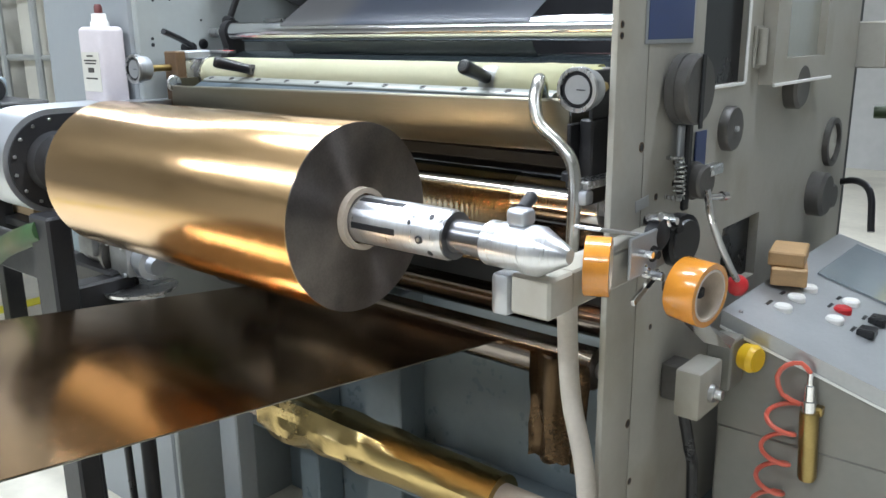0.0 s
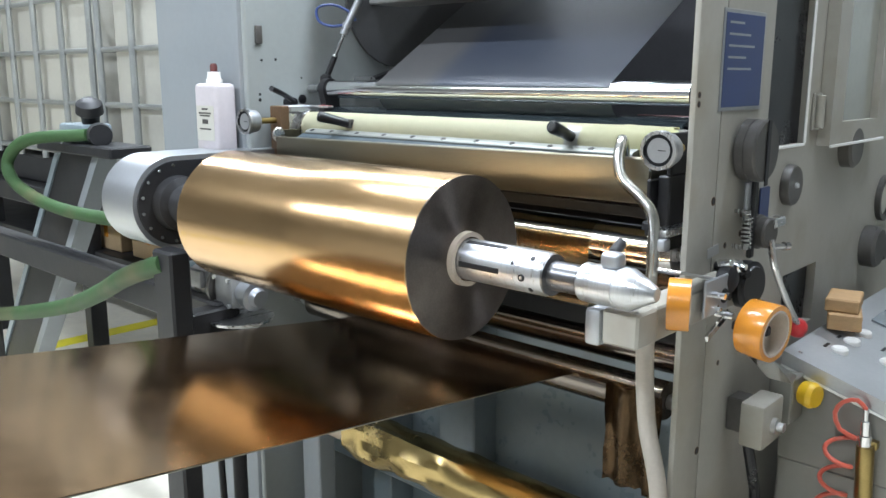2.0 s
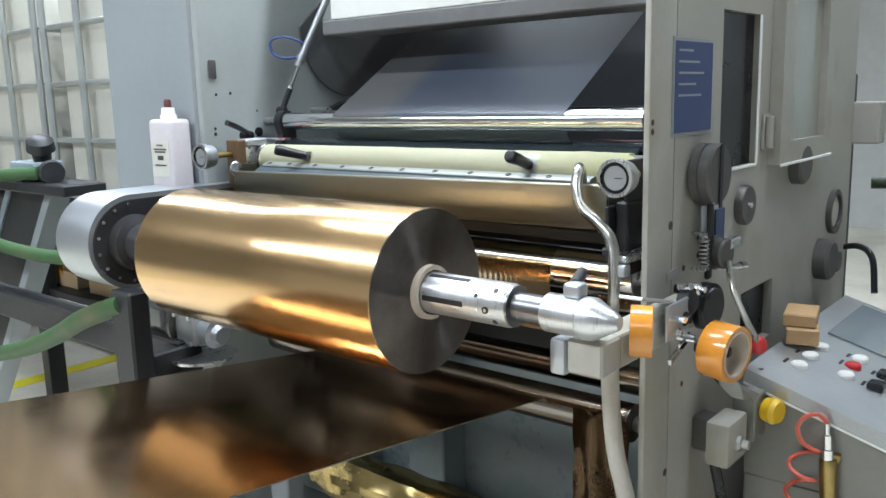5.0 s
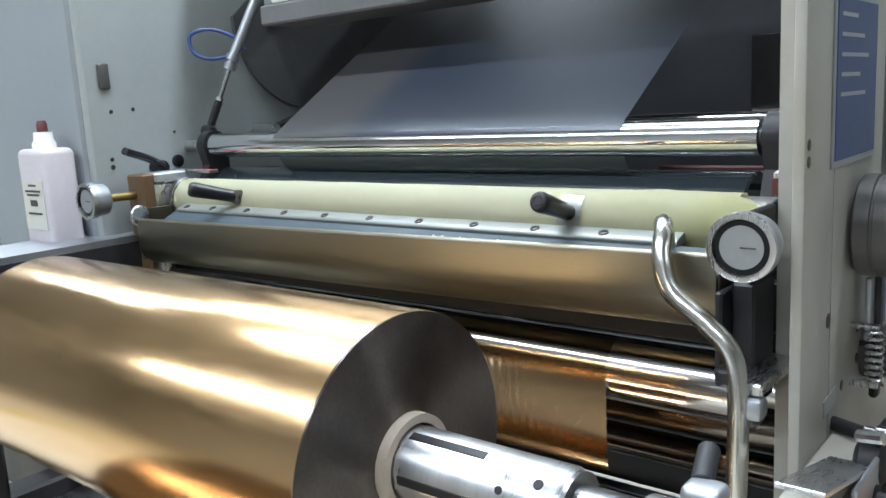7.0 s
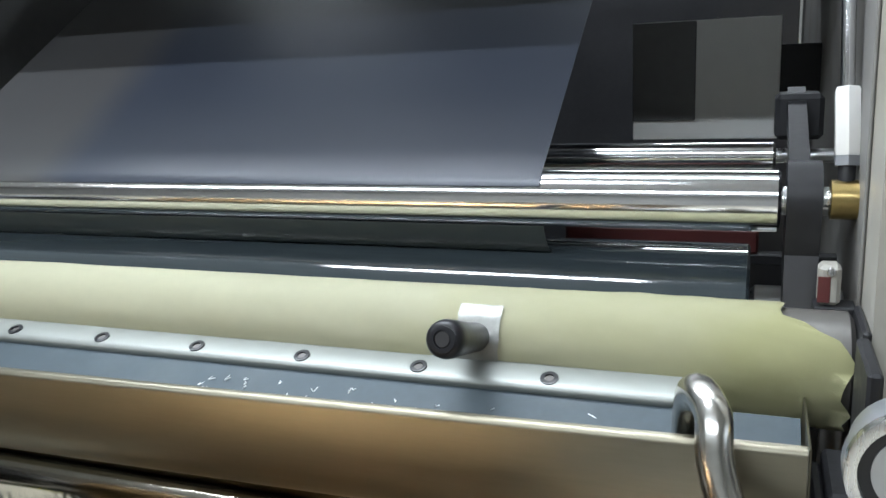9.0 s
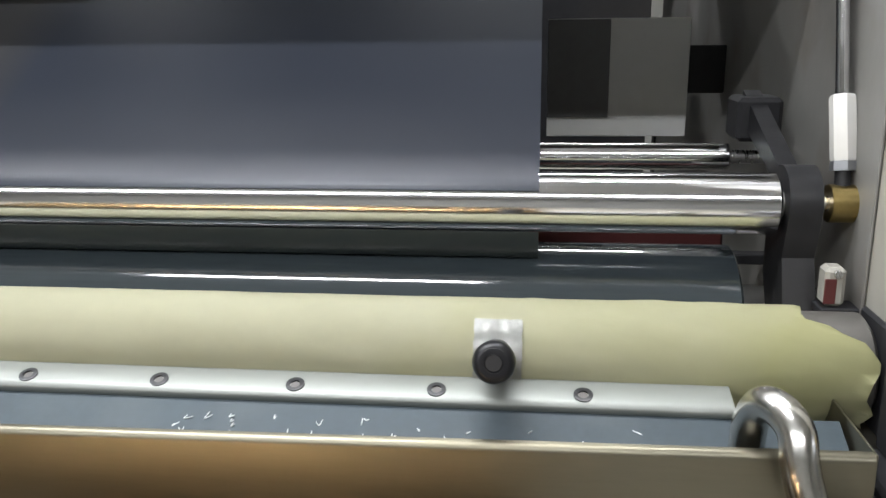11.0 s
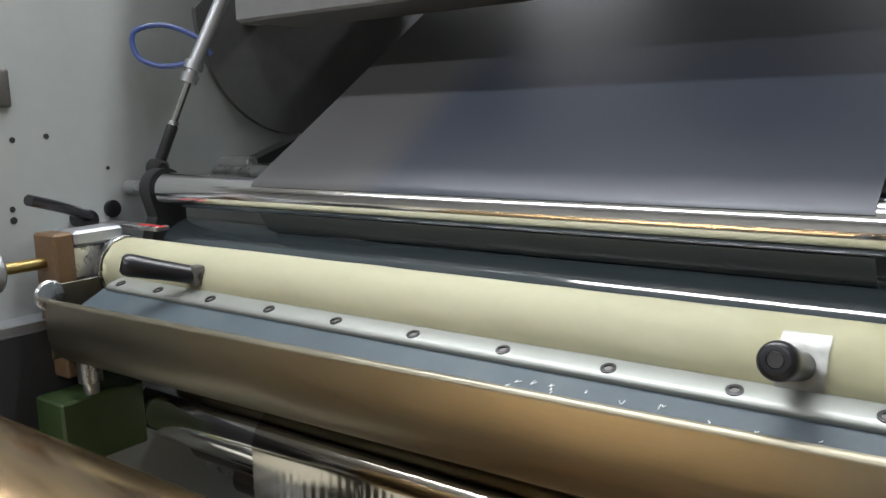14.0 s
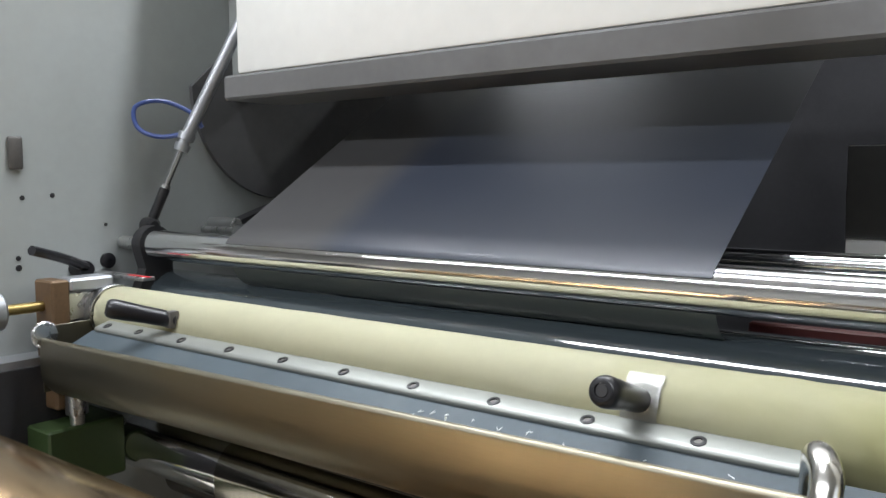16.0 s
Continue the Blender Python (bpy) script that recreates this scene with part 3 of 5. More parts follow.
def grip(x, tip, label, bright):
    """A plastic grip that stands on the paper-wrapped beam; tip: where its rounded end is."""
    t = thing("clamp_handle", (x, 0.01, 1.30), label, "handle", "clamp handles on the beam")
    bm = bmesh.new()
    if bright:
        rim = [[bm.verts.new((x - 0.016 + 0.034 * i / 8 + 0.0012 * noise.noise((i, k * 0.8, 1)), BY + r * math.cos(radians(a)), BZ + r * math.sin(radians(a))))
                for k in range(11) for a, r in ((124 + 5.8 * k, BR + 0.0022 + 0.0007 * noise.noise((i * 0.9, k * 0.9, 5))),)] for i in range(9)]
        for p_, q_ in zip(rim, rim[1:]):
            for k in range(10):
                bm.faces.new((p_[k], q_[k], q_[k + 1], p_[k + 1]))
        bmesh.ops.solidify(bm, geom=bm.faces[:], thickness=0.0008)
        part("foot", bm, M_FOOT, t, "creased bright tape patch under the handle", smooth=50)
    else:
        part("foot", box((x - 0.008, 0.006, 1.312), (x + 0.007, 0.022, 1.336), 0.003, 2, bm), M_DKGREY, t, "dark square clamp foot")
    a, e = Vector((x, 0.019, 1.322)), Vector(tip)
    d = (e - a).normalized()
    g = part("grip", turned(a, e, [(0, 0.0105), (0.10, 0.0112), (0.45, 0.0118), (0.80, 0.0133), (0.90, 0.0136), (0.96, 0.0128), (0.99, 0.0112), (1, 0.0095)], 32), M_PLASTIC, t, "black plastic grip")
    part("cap_ring", ring(e - d * 0.0004, e + d * 0.0010, 0.0092, 0.0062, 24), M_PLASTIC, g)
    part("cap", turned(e, e + d * 0.0006, [(0, 0.0055), (1, 0.005)], 16), M_DARK, g, "dull recessed cap")
    return t


grip(0.840, (0.8425, -0.058, 1.347), "black plastic clamp handle on a bright taped foot", True)
grip(0.158, (0.108, -0.052, 1.344), "black plastic clamp handle set in the paper", False)

# ink tray
tr = thing("ink_tray", (0.5, -0.03, 1.2), "brushed steel ink tray under the blade", "tray")
prof = [(-0.0585, 1.2905), *arc(-0.0605, 1.2855, 0.005, 100, 180, 6), (-0.0662, 1.255), *arc(-0.0205, 1.245, 0.046, 190, 270, 8), (0.10, 1.196), (0.10, 1.199), *arc(-0.0205, 1.245, 0.043, 270, 190, 8), (-0.0632, 1.255), *arc(-0.0605, 1.2855, 0.0025, 180, 100, 6), (-0.0585, 1.288)]
bm = drawn(prof, -0.053, 1.066, rows=1)
for v_ in bm.verts:
    v_.co.z += -0.005 + 0.0125 * (v_.co.x + 0.05)
part("trough", bm, M_TRAY, tr)
part("end_wall", box((-0.055, -0.062, 1.205), (-0.0535, 0.09, 1.302), 0.0005), M_TRAY, tr)
part("end_wall", box((1.0665, -0.062, 1.212), (1.068, 0.09, 1.299), 0.0005), M_TRAY, tr)
part("bead", rod((-0.056, -0.058, 1.290), (-0.049, -0.058, 1.290), 0.020, 24), M_STEEL, tr, "bright rolled end of the tray")
part("drain", turned((-0.042, -0.02, 1.205), (-0.042, -0.02, 1.1505), [(0, 0.016), (0.7, 0.016), (0.72, 0.011), (1, 0.010)], 20), M_STEEL, tr, "short steel drain spout")
part("support_rail", box((XL, 0.02, 1.172), (XR, 0.035, 1.195), 0.002), M_DARK, tr, "dark rail under the tray")

# adjusting dials and their brackets
def dial(x, y, z, label):
    t = thing("adjusting_dial", (x, y, z - 0.034), label, "dial", "pressure dials of the tray")
    part("body", turned((x, y + 0.034, z), (x, y, z), [(0, 0.026), (0.1, 0.029), (0.7, 0.031), (0.72, 0.034), (1, 0.034)], 40), M_CAST, t, "knurled aluminium body")
    part("bezel", ring((x, y + 0.001, z), (x, y - 0.006, z), 0.034, 0.028, 40), M_STEEL, t, "bright metal bezel")
    f = part("face", turned((x, y, z), (x, y - 0.002, z), [(0, 0.0275), (1, 0.0275)], 32), M_PLASTIC, t, "black dial ring")
    part("scale", turned((x, y - 0.002, z), (x, y - 0.003, z), [(0, 0.0215), (1, 0.0215)], 32), M_CONTOP, f, "white dial face")
    part("pointer", box((x - 0.001, y - 0.0042, z - 0.0007), (x + 0.014, y - 0.0032, z + 0.0007), 0.0002), M_PLASTIC, f)
    part("shaft", rod((x, y + 0.034, z), (x, -0.038, z), 0.008, 16), M_BRASS, t, "brass shaft")
    return t


dial(1.112, -0.118, 1.319, "round aluminium pressure dial with white face")
dial(-0.092, -0.135, 1.326, "round aluminium pressure dial beside the bottle")
bk = thing("bearing_bracket", (-0.1, -0.02, 1.19), "brown stained steel bearing bracket", "bracket", "bearing brackets")
part("post", box((-0.115, -0.04, 1.17), (-0.062, -0.012, 1.365), 0.003), M_RUST, bk)
part("arm", box((XL, -0.012, 1.30), (-0.07, 0.05, 1.345), 0.003), M_STEEL, bk)
part("clamp_cap", box((-0.108, -0.012, 1.345), (-0.06, 0.06, 1.366), 0.004), M_CAST, bk)
bk2 = thing("bearing_bracket", (1.09, -0.02, 1.19), "black steel bearing bracket on the operator side", "bracket", "bearing brackets")
part("post", box((1.078, -0.055, 1.13), (1.103, 0.009, 1.268), 0.003), M_DARK, bk2)
part("upright", box((1.0945, -0.055, 1.2685), (1.103, 0.009, 1.345), 0.002), M_DARK, bk2)
part("arm", box((1.0985, 0.009, 1.27), (XR - 0.0003, 0.07, 1.348), 0.002), M_DARK, bk2)
part("guard", box((1.070, -0.080, 1.16), (1.0775, 0.0, 1.262), 0.002), M_DARK, bk2)

sb = thing("ink_stained_strip", (-0.03, 0.07, 1.36), "steel strip splashed with red ink", "strip")
part("strip", box((XL, 0.070, 1.3585), (0.0, 0.092, 1.3645), 0.001), M_STEEL, sb)
bm = bmesh.new()
for k in range(9):
    x = -0.05 + 0.006 * k
    turned((x, 0.081 + 0.004 * noise.noise((k, 0, 0)), 1.3642), (x, 0.081, 1.3650), [(0, 0.005 + 0.003 * abs(noise.noise((k, 5, 0)))), (1, 0.003)], 9, bm)
part("ink_splash", bm, M_RED, sb, "dried red ink splash")
lv = thing("locking_lever", (-0.12, 0.045, 1.36), "black plastic locking lever on the side plate", "lever")
part("hub", turned((XL, 0.046, 1.372), (XL + 0.035, 0.046, 1.372), [(0, 0.013), (0.9, 0.014), (1, 0.012)], 20), M_PLASTIC, lv)
part("arm", sweep([(XL + 0.03, 0.046, 1.376), (-0.10, 0.0, 1.394), (-0.075, -0.06, 1.412)], 0.0075, 10, 5), M_PLASTIC, lv)

# tube that feeds the tray, and its hose
pp = thing("feed_pipe", (1.05, -0.12, 0.0), "bent stainless feed pipe hooked over the tray", "pipe")
part("tube", sweep([(0.998, -0.040, 1.265), (0.999, -0.043, 1.308), (1.004, -0.058, 1.3275), (1.014, -0.078, 1.322), (1.017, -0.091, 1.297), (1.031, -0.099, 1.263), (1.070, -0.105, 1.236), (1.097, -0.108, 1.210), (1.106, -0.110, 1.172), (1.107, -0.113, 1.10), (1.107, -0.118, 1.03)], 0.0108, 16, 6), M_TUBE, pp)
part("hose", sweep([(1.107, -0.118, 1.045), (1.105, -0.118, 0.95), (1.118, -0.12, 0.82), (1.150, -0.12, 0.68), (1.158, -0.1, 0.4), (1.12, -0.05, 0.016)], 0.0165, 14, 6), M_GREYHOSE, pp, "grey drain hose")
cl = thing("pipe_clamp", (1.12, -0.1, 1.14), "bright square clamp nut on a bracket", "clamp")
part("bracket", box((1.096, -0.105, 1.165), (1.128, 0.008, 1.178), 0.002), M_STEEL, cl)
part("nut", box((1.106, -0.115, 1.142), (1.130, -0.09, 1.1645), 0.005, 2), M_CAST, cl)
part("cap", turned((1.095, -0.105, 1.178), (1.095, -0.105, 1.192), [(0, 0.014), (0.8, 0.014), (1, 0.012)], 20), M_DARK, cl)
cp = thing("oiler", (1.06, -0.15, 0.98), "clear glass oiler with an amber cap", "oiler")
part("cup", turned((1.075, -0.10, 0.985), (1.075, -0.10, 1.025), [(0, 0.012), (0.15, 0.019), (0.9, 0.019), (1, 0.017)], 20), M_CAST, cp)
part("collar", turned((1.075, -0.10, 1.025), (1.075, -0.10, 1.046), [(0, 0.021), (0.9, 0.021), (1, 0.019)], 20), M_DARK, cp)
part("cap", turned((1.075, -0.10, 1.046), (1.075, -0.10, 1.052), [(0, 0.013), (1, 0.011)], 20), M_TAPE, cp, "amber plastic cap")
part("stem", box((1.072, -0.10, 0.995), (1.078, 0.012, 1.012), 0.001), M_DARK, cp)

# metallised film over the guide roller down to the copper web
bm = sheet([*arc(0.095, 1.098, 0.0476, 100, 178, 10), (0.047, 1.07), (0.0468, 1.045), (0.0465, 1.02), (0.046, 0.99), (0.0475, 0.975), (0.054, 0.962)], FX0 + 0.04, 0.872, 0.0006, 420)
for v in bm.verts:
    fade = max(0.0, 1 - abs(v.co.z - 1.03) / 0.06) * max(0.0, min(1.0, (v.co.x - 0.22) * 12)) * max(0.0, min(1.0, (0.85 - v.co.x) * 12))
    v.co.y += fade * 0.0006 * math.sin(v.co.x * 480 + 2 * math.sin(v.co.x * 31)) * (0.4 + abs(noise.noise((v.co.x * 9, 0, 0))))
solid("metallised_film", bm, M_SILVER, "mirror bright metallised film hanging from the guide roller", "film", smooth=80)
solid("copper_web", sheet([(0.022, 0.823), (-0.2, 0.849), (-0.45, 0.8805), (-0.7, 0.911), (-0.95, 0.943), (-1.25, 0.978), (-1.6, 1.02)], 0.222, 0.872, 0.0016, 40), M_WEB,
      "wide glossy copper brown film web leaving the machine", "film")
solid("web_edge", rod((0.8725, 0.0, 0.825), (0.8725, -1.55, 1.0138), 0.0013, 6), M_SILVER, "thin bright cut edge of the copper web", "film edge")

# ---------------------------------------------------------------- unwind: copper roll, shaft and drive arm
RY, RZ, RR = -0.345, 1.130, 0.147
fl = thing("film_roll", (0.5, RY, RZ - RR), "large wound roll of shiny copper metallised film", "film roll")
part("winding", turned((0.155, RY, RZ), (0.868, RY, RZ), [(0, RR - 0.004), (0.002, RR), (0.5, RR + 0.0006), (0.998, RR), (1, RR - 0.001)], 128), M_COPPER, fl)
part("end_face", ring((0.868, RY, RZ), (0.8705, RY, RZ), RR - 0.0006, 0.049, 96), M_ROLLEND, fl, "dark glossy wound end of the roll")
part("end_face", ring((0.1525, RY, RZ), (0.155, RY, RZ), RR - 0.004, 0.049, 96), M_ROLLEND, fl, "dark glossy wound end of the roll")
part("core", ring((0.14, RY, RZ), (0.882, RY, RZ), 0.0485, 0.0395, 64), M_CARD, fl, "brown card core")

sh = thing("unwind_shaft", (0.9, RY, RZ - 0.037), "bright aluminium expanding shaft through the roll core", "shaft")
part("sleeve", turned((0.06, RY, RZ), (1.056, RY, RZ), [(0, 0.036), (0.01, 0.0365), (0.994, 0.0365), (1, 0.034)], 48), M_ALU, sh, "turned aluminium sleeve")
for a in (0, 72, 144, 216, 288):
    ca, sa = math.cos(radians(a + 52)), math.sin(radians(a + 52))
    bm = box((0.886, -0.0050, 0.0345), (0.975, 0.0050, 0.0370), 0.001)
    bmesh.ops.transform(bm, matrix=Matrix.Translation((0, RY, RZ)) @ Matrix.Rotation(radians(a + 20), 4, "X"), verts=bm.verts)
    part("expanding_strip", bm, M_DARK, sh, "dark expanding strip")
for x, a, r in ((1.0, 62, 0.004), (1.035, 40, 0.005), (1.035, 130, 0.005), (1.0, 200, 0.005)):
    ca, sa = math.cos(radians(a + 90)), math.sin(radians(a + 90))
    part("screw", turned((x, RY + 0.036 * ca, RZ + 0.036 * sa), (x, RY + 0.0372 * ca, RZ + 0.0372 * sa), [(0, r), (1, r * 0.9)], 12), M_DARK, sh, "dark set screw")
v = part("air_valve", ring((1.022, RY - 0.0355, RZ - 0.004), (1.022, RY - 0.0385, RZ - 0.004), 0.0060, 0.0032, 20), M_DARK, sh, "black ringed air valve")
part("stem", rod((1.022, RY - 0.035, RZ - 0.004), (1.022, RY - 0.040, RZ - 0.004), 0.003, 10), M_STEEL, v)
part("neck", turned((1.056, RY, RZ), (1.125, RY, RZ), [(0, 0.034), (0.06, 0.034), (0.07, 0.024), (1, 0.024)], 40), M_NECK, sh, "dark steel neck")
part("nose", turned((1.118, RY, RZ), (1.243, RY, RZ), [(0, 0.029), (0.02, 0.031), (0.50, 0.031), (0.515, 0.029), (0.53, 0.033), (0.66, 0.033), (0.98, 0.012), (1, 0.010)], 48), M_ALU, sh, "conical aluminium nose")
part("lug", box((1.150, RY - 0.012, RZ + 0.029), (1.182, RY + 0.016, RZ + 0.053), 0.007, 3), M_CAST, sh, "rounded latch lug")
part("lug_stem", rod((1.160, RY + 0.01, RZ + 0.047), (1.150, RY + 0.05, RZ + 0.058), 0.009, 14), M_DARK, sh)
part("tail", rod((-0.06, RY, RZ), (0.06, RY, RZ), 0.02, 24), M_STEEL, sh)

ar = thing("drive_arm", (-0.2, -0.2, 0.98), "rounded silver drive arm housing of the unwind shaft", "drive arm")
AX0, AX1, AR = -0.262, -0.100, 0.118
prof = [(0.0, RZ + AR), *arc(RY, RZ, AR, 90, 270, 28), (0.0, RZ - AR * 0.9)]
bm = drawn(prof, AX0, AX1)
bmesh.ops.bevel(bm, geom=[e for e in bm.edges if len(e.link_faces) == 2 and e.calc_face_angle(0) > 1.0], offset=0.008, segments=2, affect="EDGES")
part("housing", bm, M_CAST, ar, "satin silver housing")
part("cover", drawn([(0.0, RZ + AR - 0.012), *arc(RY, RZ, AR - 0.012, 90, 270, 28), (0.0, RZ - AR * 0.8)], AX1, AX1 + 0.006), M_DARK, ar, "dark grease stained cover")
for a in range(95, 270, 24):
    part("cover_screw", rod((AX1 + 0.006, RY + (AR - 0.022) * math.cos(radians(a)), RZ + (AR - 0.022) * math.sin(radians(a))), (AX1 + 0.010, RY + (AR - 0.022) * math.cos(radians(a)), RZ + (AR - 0.022) * math.sin(radians(a))), 0.004, 8), M_STEEL, ar)
part("hub", turned((AX1 + 0.006, RY, RZ), (0.07, RY, RZ), [(0, 0.070), (0.2, 0.068), (0.25, 0.05), (0.9, 0.046), (1, 0.040)], 40), M_DARK, ar, "dark steel hub")
part("hub_ring", ring((0.0, RY, RZ), (0.02, RY, RZ), 0.056, 0.047, 40), M_STEEL, ar, "bright hub ring")
part("chuck_end", ring((0.07, RY, RZ), (0.148, RY, RZ), 0.036, 0.0205, 32), M_ALU, ar)
po = thing("stand_post", (-0.0, -0.42, 0), "black square steel post under the drive arm", "post")
part("column", box((-0.068, -0.44, 0), (0.020, -0.385, RZ - 0.1), 0.006), M_DARK, po)
part("foot", box((-0.16, -0.55, 0), (0.11, -0.28, 0.02), 0.004), M_DARK, po)
bmm = thing("cross_beam", (-1.0, -0.2, 0), "black steel cross beam between the stands", "beam")
part("rail", box((-1.9, -0.26, 0.76), (-0.085, -0.19, 0.85), 0.006), M_DARK, bmm)
part("brace", box((-0.13, -0.40, 0.77), (-0.0685, -0.20, 0.84), 0.006), M_DARK, bmm)
part("leg", box((-1.98, -0.27, 0), (-1.9, -0.18, 0.85), 0.006), M_DARK, bmm)

# bottle on a small ledge
bo = thing("bottle", (-0.232, -0.135, 1.20), "translucent white bottle with pink liquid, red cap and label", "bottle")
bx, by = -0.232, -0.135
bm = box((bx - 0.054, by - 0.033, 1.20), (bx + 0.054, by + 0.033, 1.425), 0.012, 3)
part("body", bm, M_PINK, bo)
part("neck", turned((bx, by, 1.425), (bx, by, 1.456), [(0, 0.022), (0.3, 0.022), (0.5, 0.018), (1, 0.017)], 24), M_WHITE, bo)
part("cap", turned((bx, by, 1.456), (bx, by, 1.478), [(0, 0.010), (0.7, 0.010), (1, 0.007)], 20), M_REDSTEEL, bo, "red screw cap")
lb = part("label", box((bx - 0.042, by - 0.0345, 1.27), (bx + 0.042, by - 0.0332, 1.365), 0.0003), M_IBC, bo, "faded paper label with dark print")
pr = bmesh.new()
for k, (z, w) in enumerate(((1.356, 0.03), (1.345, 0.06), (1.338, 0.05), (1.318, 0.028), (1.302, 0.055))):
    box((bx - w / 2, by - 0.0352, z - 0.002), (bx + w / 2, by - 0.0347, z + (0.010 if k == 3 else 0.002)), 0, bm=pr)
part("print", pr, M_DKGREY, lb, "dark unreadable print")
solid("bottle_ledge", box((-0.33, -0.19, 1.188), (-0.17, -0.0905, 1.199), 0.003), M_GREY2, "small grey sheet steel ledge", "ledge")

# air cylinders that press the chrome roller
def cylinder(pts, label, white=False):
    a, b, c = [Vector(p) for p in pts]
    t = thing("air_cylinder", tuple(a), label, "air cylinder", "roller air cylinders")
    part("ball_joint", turned(a - Vector((0.014, 0, 0)), a + Vector((0.014, 0, 0)), [(0, 0.008), (0.15, 0.014), (0.85, 0.014), (1, 0.008)], 20), M_BRASS if white else M_DARK, t, "ball joint")
    d = (b - a)
    part("clevis", rod(a + d * 0.08, a + d * (0.42 if not white else 0.3), 0.0085, 14), M_DARK, t)
    part("rod", rod(a + d * 0.4, a + d * 0.86, 0.005 if not white else 0.004, 12), M_CHROME, t, "bright piston rod")
    part("nut", turned(a + d * 0.40, a + d * 0.46, [(0, 0.008), (1, 0.008)], 6), M_STEEL, t)
    part("end_nut", turned(a + d * 0.84, b + d * 0.04, [(0, 0.012), (0.4, 0.013), (0.42, 0.009), (0.6, 0.009), (0.62, 0.014), (1, 0.014)], 12), M_CAST, t)
    part("barrel", rod(b, c, 0.0105 if not white else 0.015, 20), M_CAST if not white else M_ALU, t, "bright cylinder barrel")
    return t


cylinder([(-0.100, 0.15, 1.437), (-0.062, 0.20, 1.585), (0.020, 0.29, 1.83)], "slim air cylinder pressing the chrome roller end")
rc = thing("air_cylinder", (1.092, 0.115, 1.40), "white air cylinder end with a brass rod eye", "air cylinder", "roller air cylinders")
part("rod_eye", ring((1.083, 0.115, 1.413), (1.1025, 0.115, 1.413), 0.0145, 0.006, 24), M_BRASS, rc, "brass rod eye")
part("eye_bolt", rod((1.078, 0.115, 1.413), (1.1035, 0.115, 1.413), 0.0058, 12), M_STEEL, rc)
part("shank", rod((1.093, 0.116, 1.424), (1.0935, 0.120, 1.438), 0.006, 12), M_DARK, rc)
part("lock_nut", turned((1.0935, 0.120, 1.437), (1.0935, 0.1215, 1.444), [(0, 0.0095), (1, 0.0095)], 6), M_CAST, rc)
part("hex_barrel", turned((1.0935, 0.1215, 1.444), (1.092, 0.134, 1.492), [(0, 0.0085), (0.05, 0.0095), (0.95, 0.0095), (1, 0.0085)], 6), M_WHITE, rc, "bright white hexagon body")
part("rod", rod((1.092, 0.134, 1.492), (1.088, 0.17, 1.66), 0.005, 12), M_CHROME, rc)
part("barrel", rod((1.089, 0.16, 1.62), (1.085, 0.2, 1.80), 0.014, 16), M_CAST, rc)
st = thing("stained_sensor", (1.085, 0.075, 1.35), "small white sensor stained with red ink", "sensor")
part("case", box((1.076, 0.080, 1.3425), (1.091, 0.098, 1.372), 0.003), M_CREAM, st)
part("stain", box((1.0757, 0.0794, 1.345), (1.084, 0.0806, 1.364), 0.0003), M_REDSTEEL, st, "red ink stain")
part("screw", rod((1.084, 0.081, 1.368), (1.084, 0.077, 1.368), 0.003, 10), M_STEEL, st)
part("foot", box((1.074, 0.078, 1.335), (XR - 0.0005, 0.1, 1.342), 0.001), M_DARK, st)
for x, s in ((-0.072, 1), (1.066, -1)):
    ra = thing("roller_arm", (x, 0.14, 1.36), "black cast swing arm holding the chrome roller", "arm", "roller swing arms")
    hub = [(0.115, 1.37), (0.10, 1.33), (0.135, 1.30), (0.165, 1.345), *arc(0.135, 1.409, 0.030, -10, 190, 14)]
    part("arm", drawn(hub, x - 0.012, x + 0.012), M_DARK, ra)
    part("pin", rod((x - 0.02, 0.132, 1.409), (x + 0.02, 0.132, 1.409), 0.010, 14), M_STEEL, ra)
    if s > 0:
        continue
    part("link", drawn([(0.14, 1.43), (0.16, 1.42), (0.30, 1.46), (0.29, 1.485)], x - 0.01, x + 0.005), M_DARK, ra)
    part("guide_lug", box((x - 0.02, 0.26, 1.44), (x + 0.02, 0.31, 1.48), 0.004), M_DARK, ra)
part("loop", sweep([(-0.06, 0.2, 1.59), (-0.095, 0.17, 1.585), (-0.125, 0.15, 1.60), (-0.130, 0.15, 1.635), (-0.10, 0.18, 1.645), (-0.06, 0.21, 1.625), (-0.045, 0.22, 1.60)], 0.004, 8, 6),
     M_BLUEHOSE, [o for o in ORG if o.name == "air_cylinder"][0], "looped blue air hose")
tie = thing("tie_bar", (XL, 0.35, 1.4), "black flat link beneath the hood", "link")
part("link", drawn([(0.30, 1.43), (0.31, 1.418), (0.46, 1.455), (0.45, 1.475)], XL + 0.03, XL + 0.06), M_DARK, tie)
part("pivot", rod((XL, 0.31, 1.432), (XL + 0.075, 0.31, 1.432), 0.012, 16), M_STEEL, tie)

# green drip box under the drain
gb = thing("green_box", (0.0, -0.05, 1.07), "green painted steel drive box under the drain", "box")
part("body", box((-0.145, -0.07, 1.06), (-0.03, 0.05, 1.150), 0.003), M_GREEN, gb)
part("bracket", box((XL, -0.02, 1.08), (-0.145, 0.04, 1.13), 0.001), M_DARK, gb)

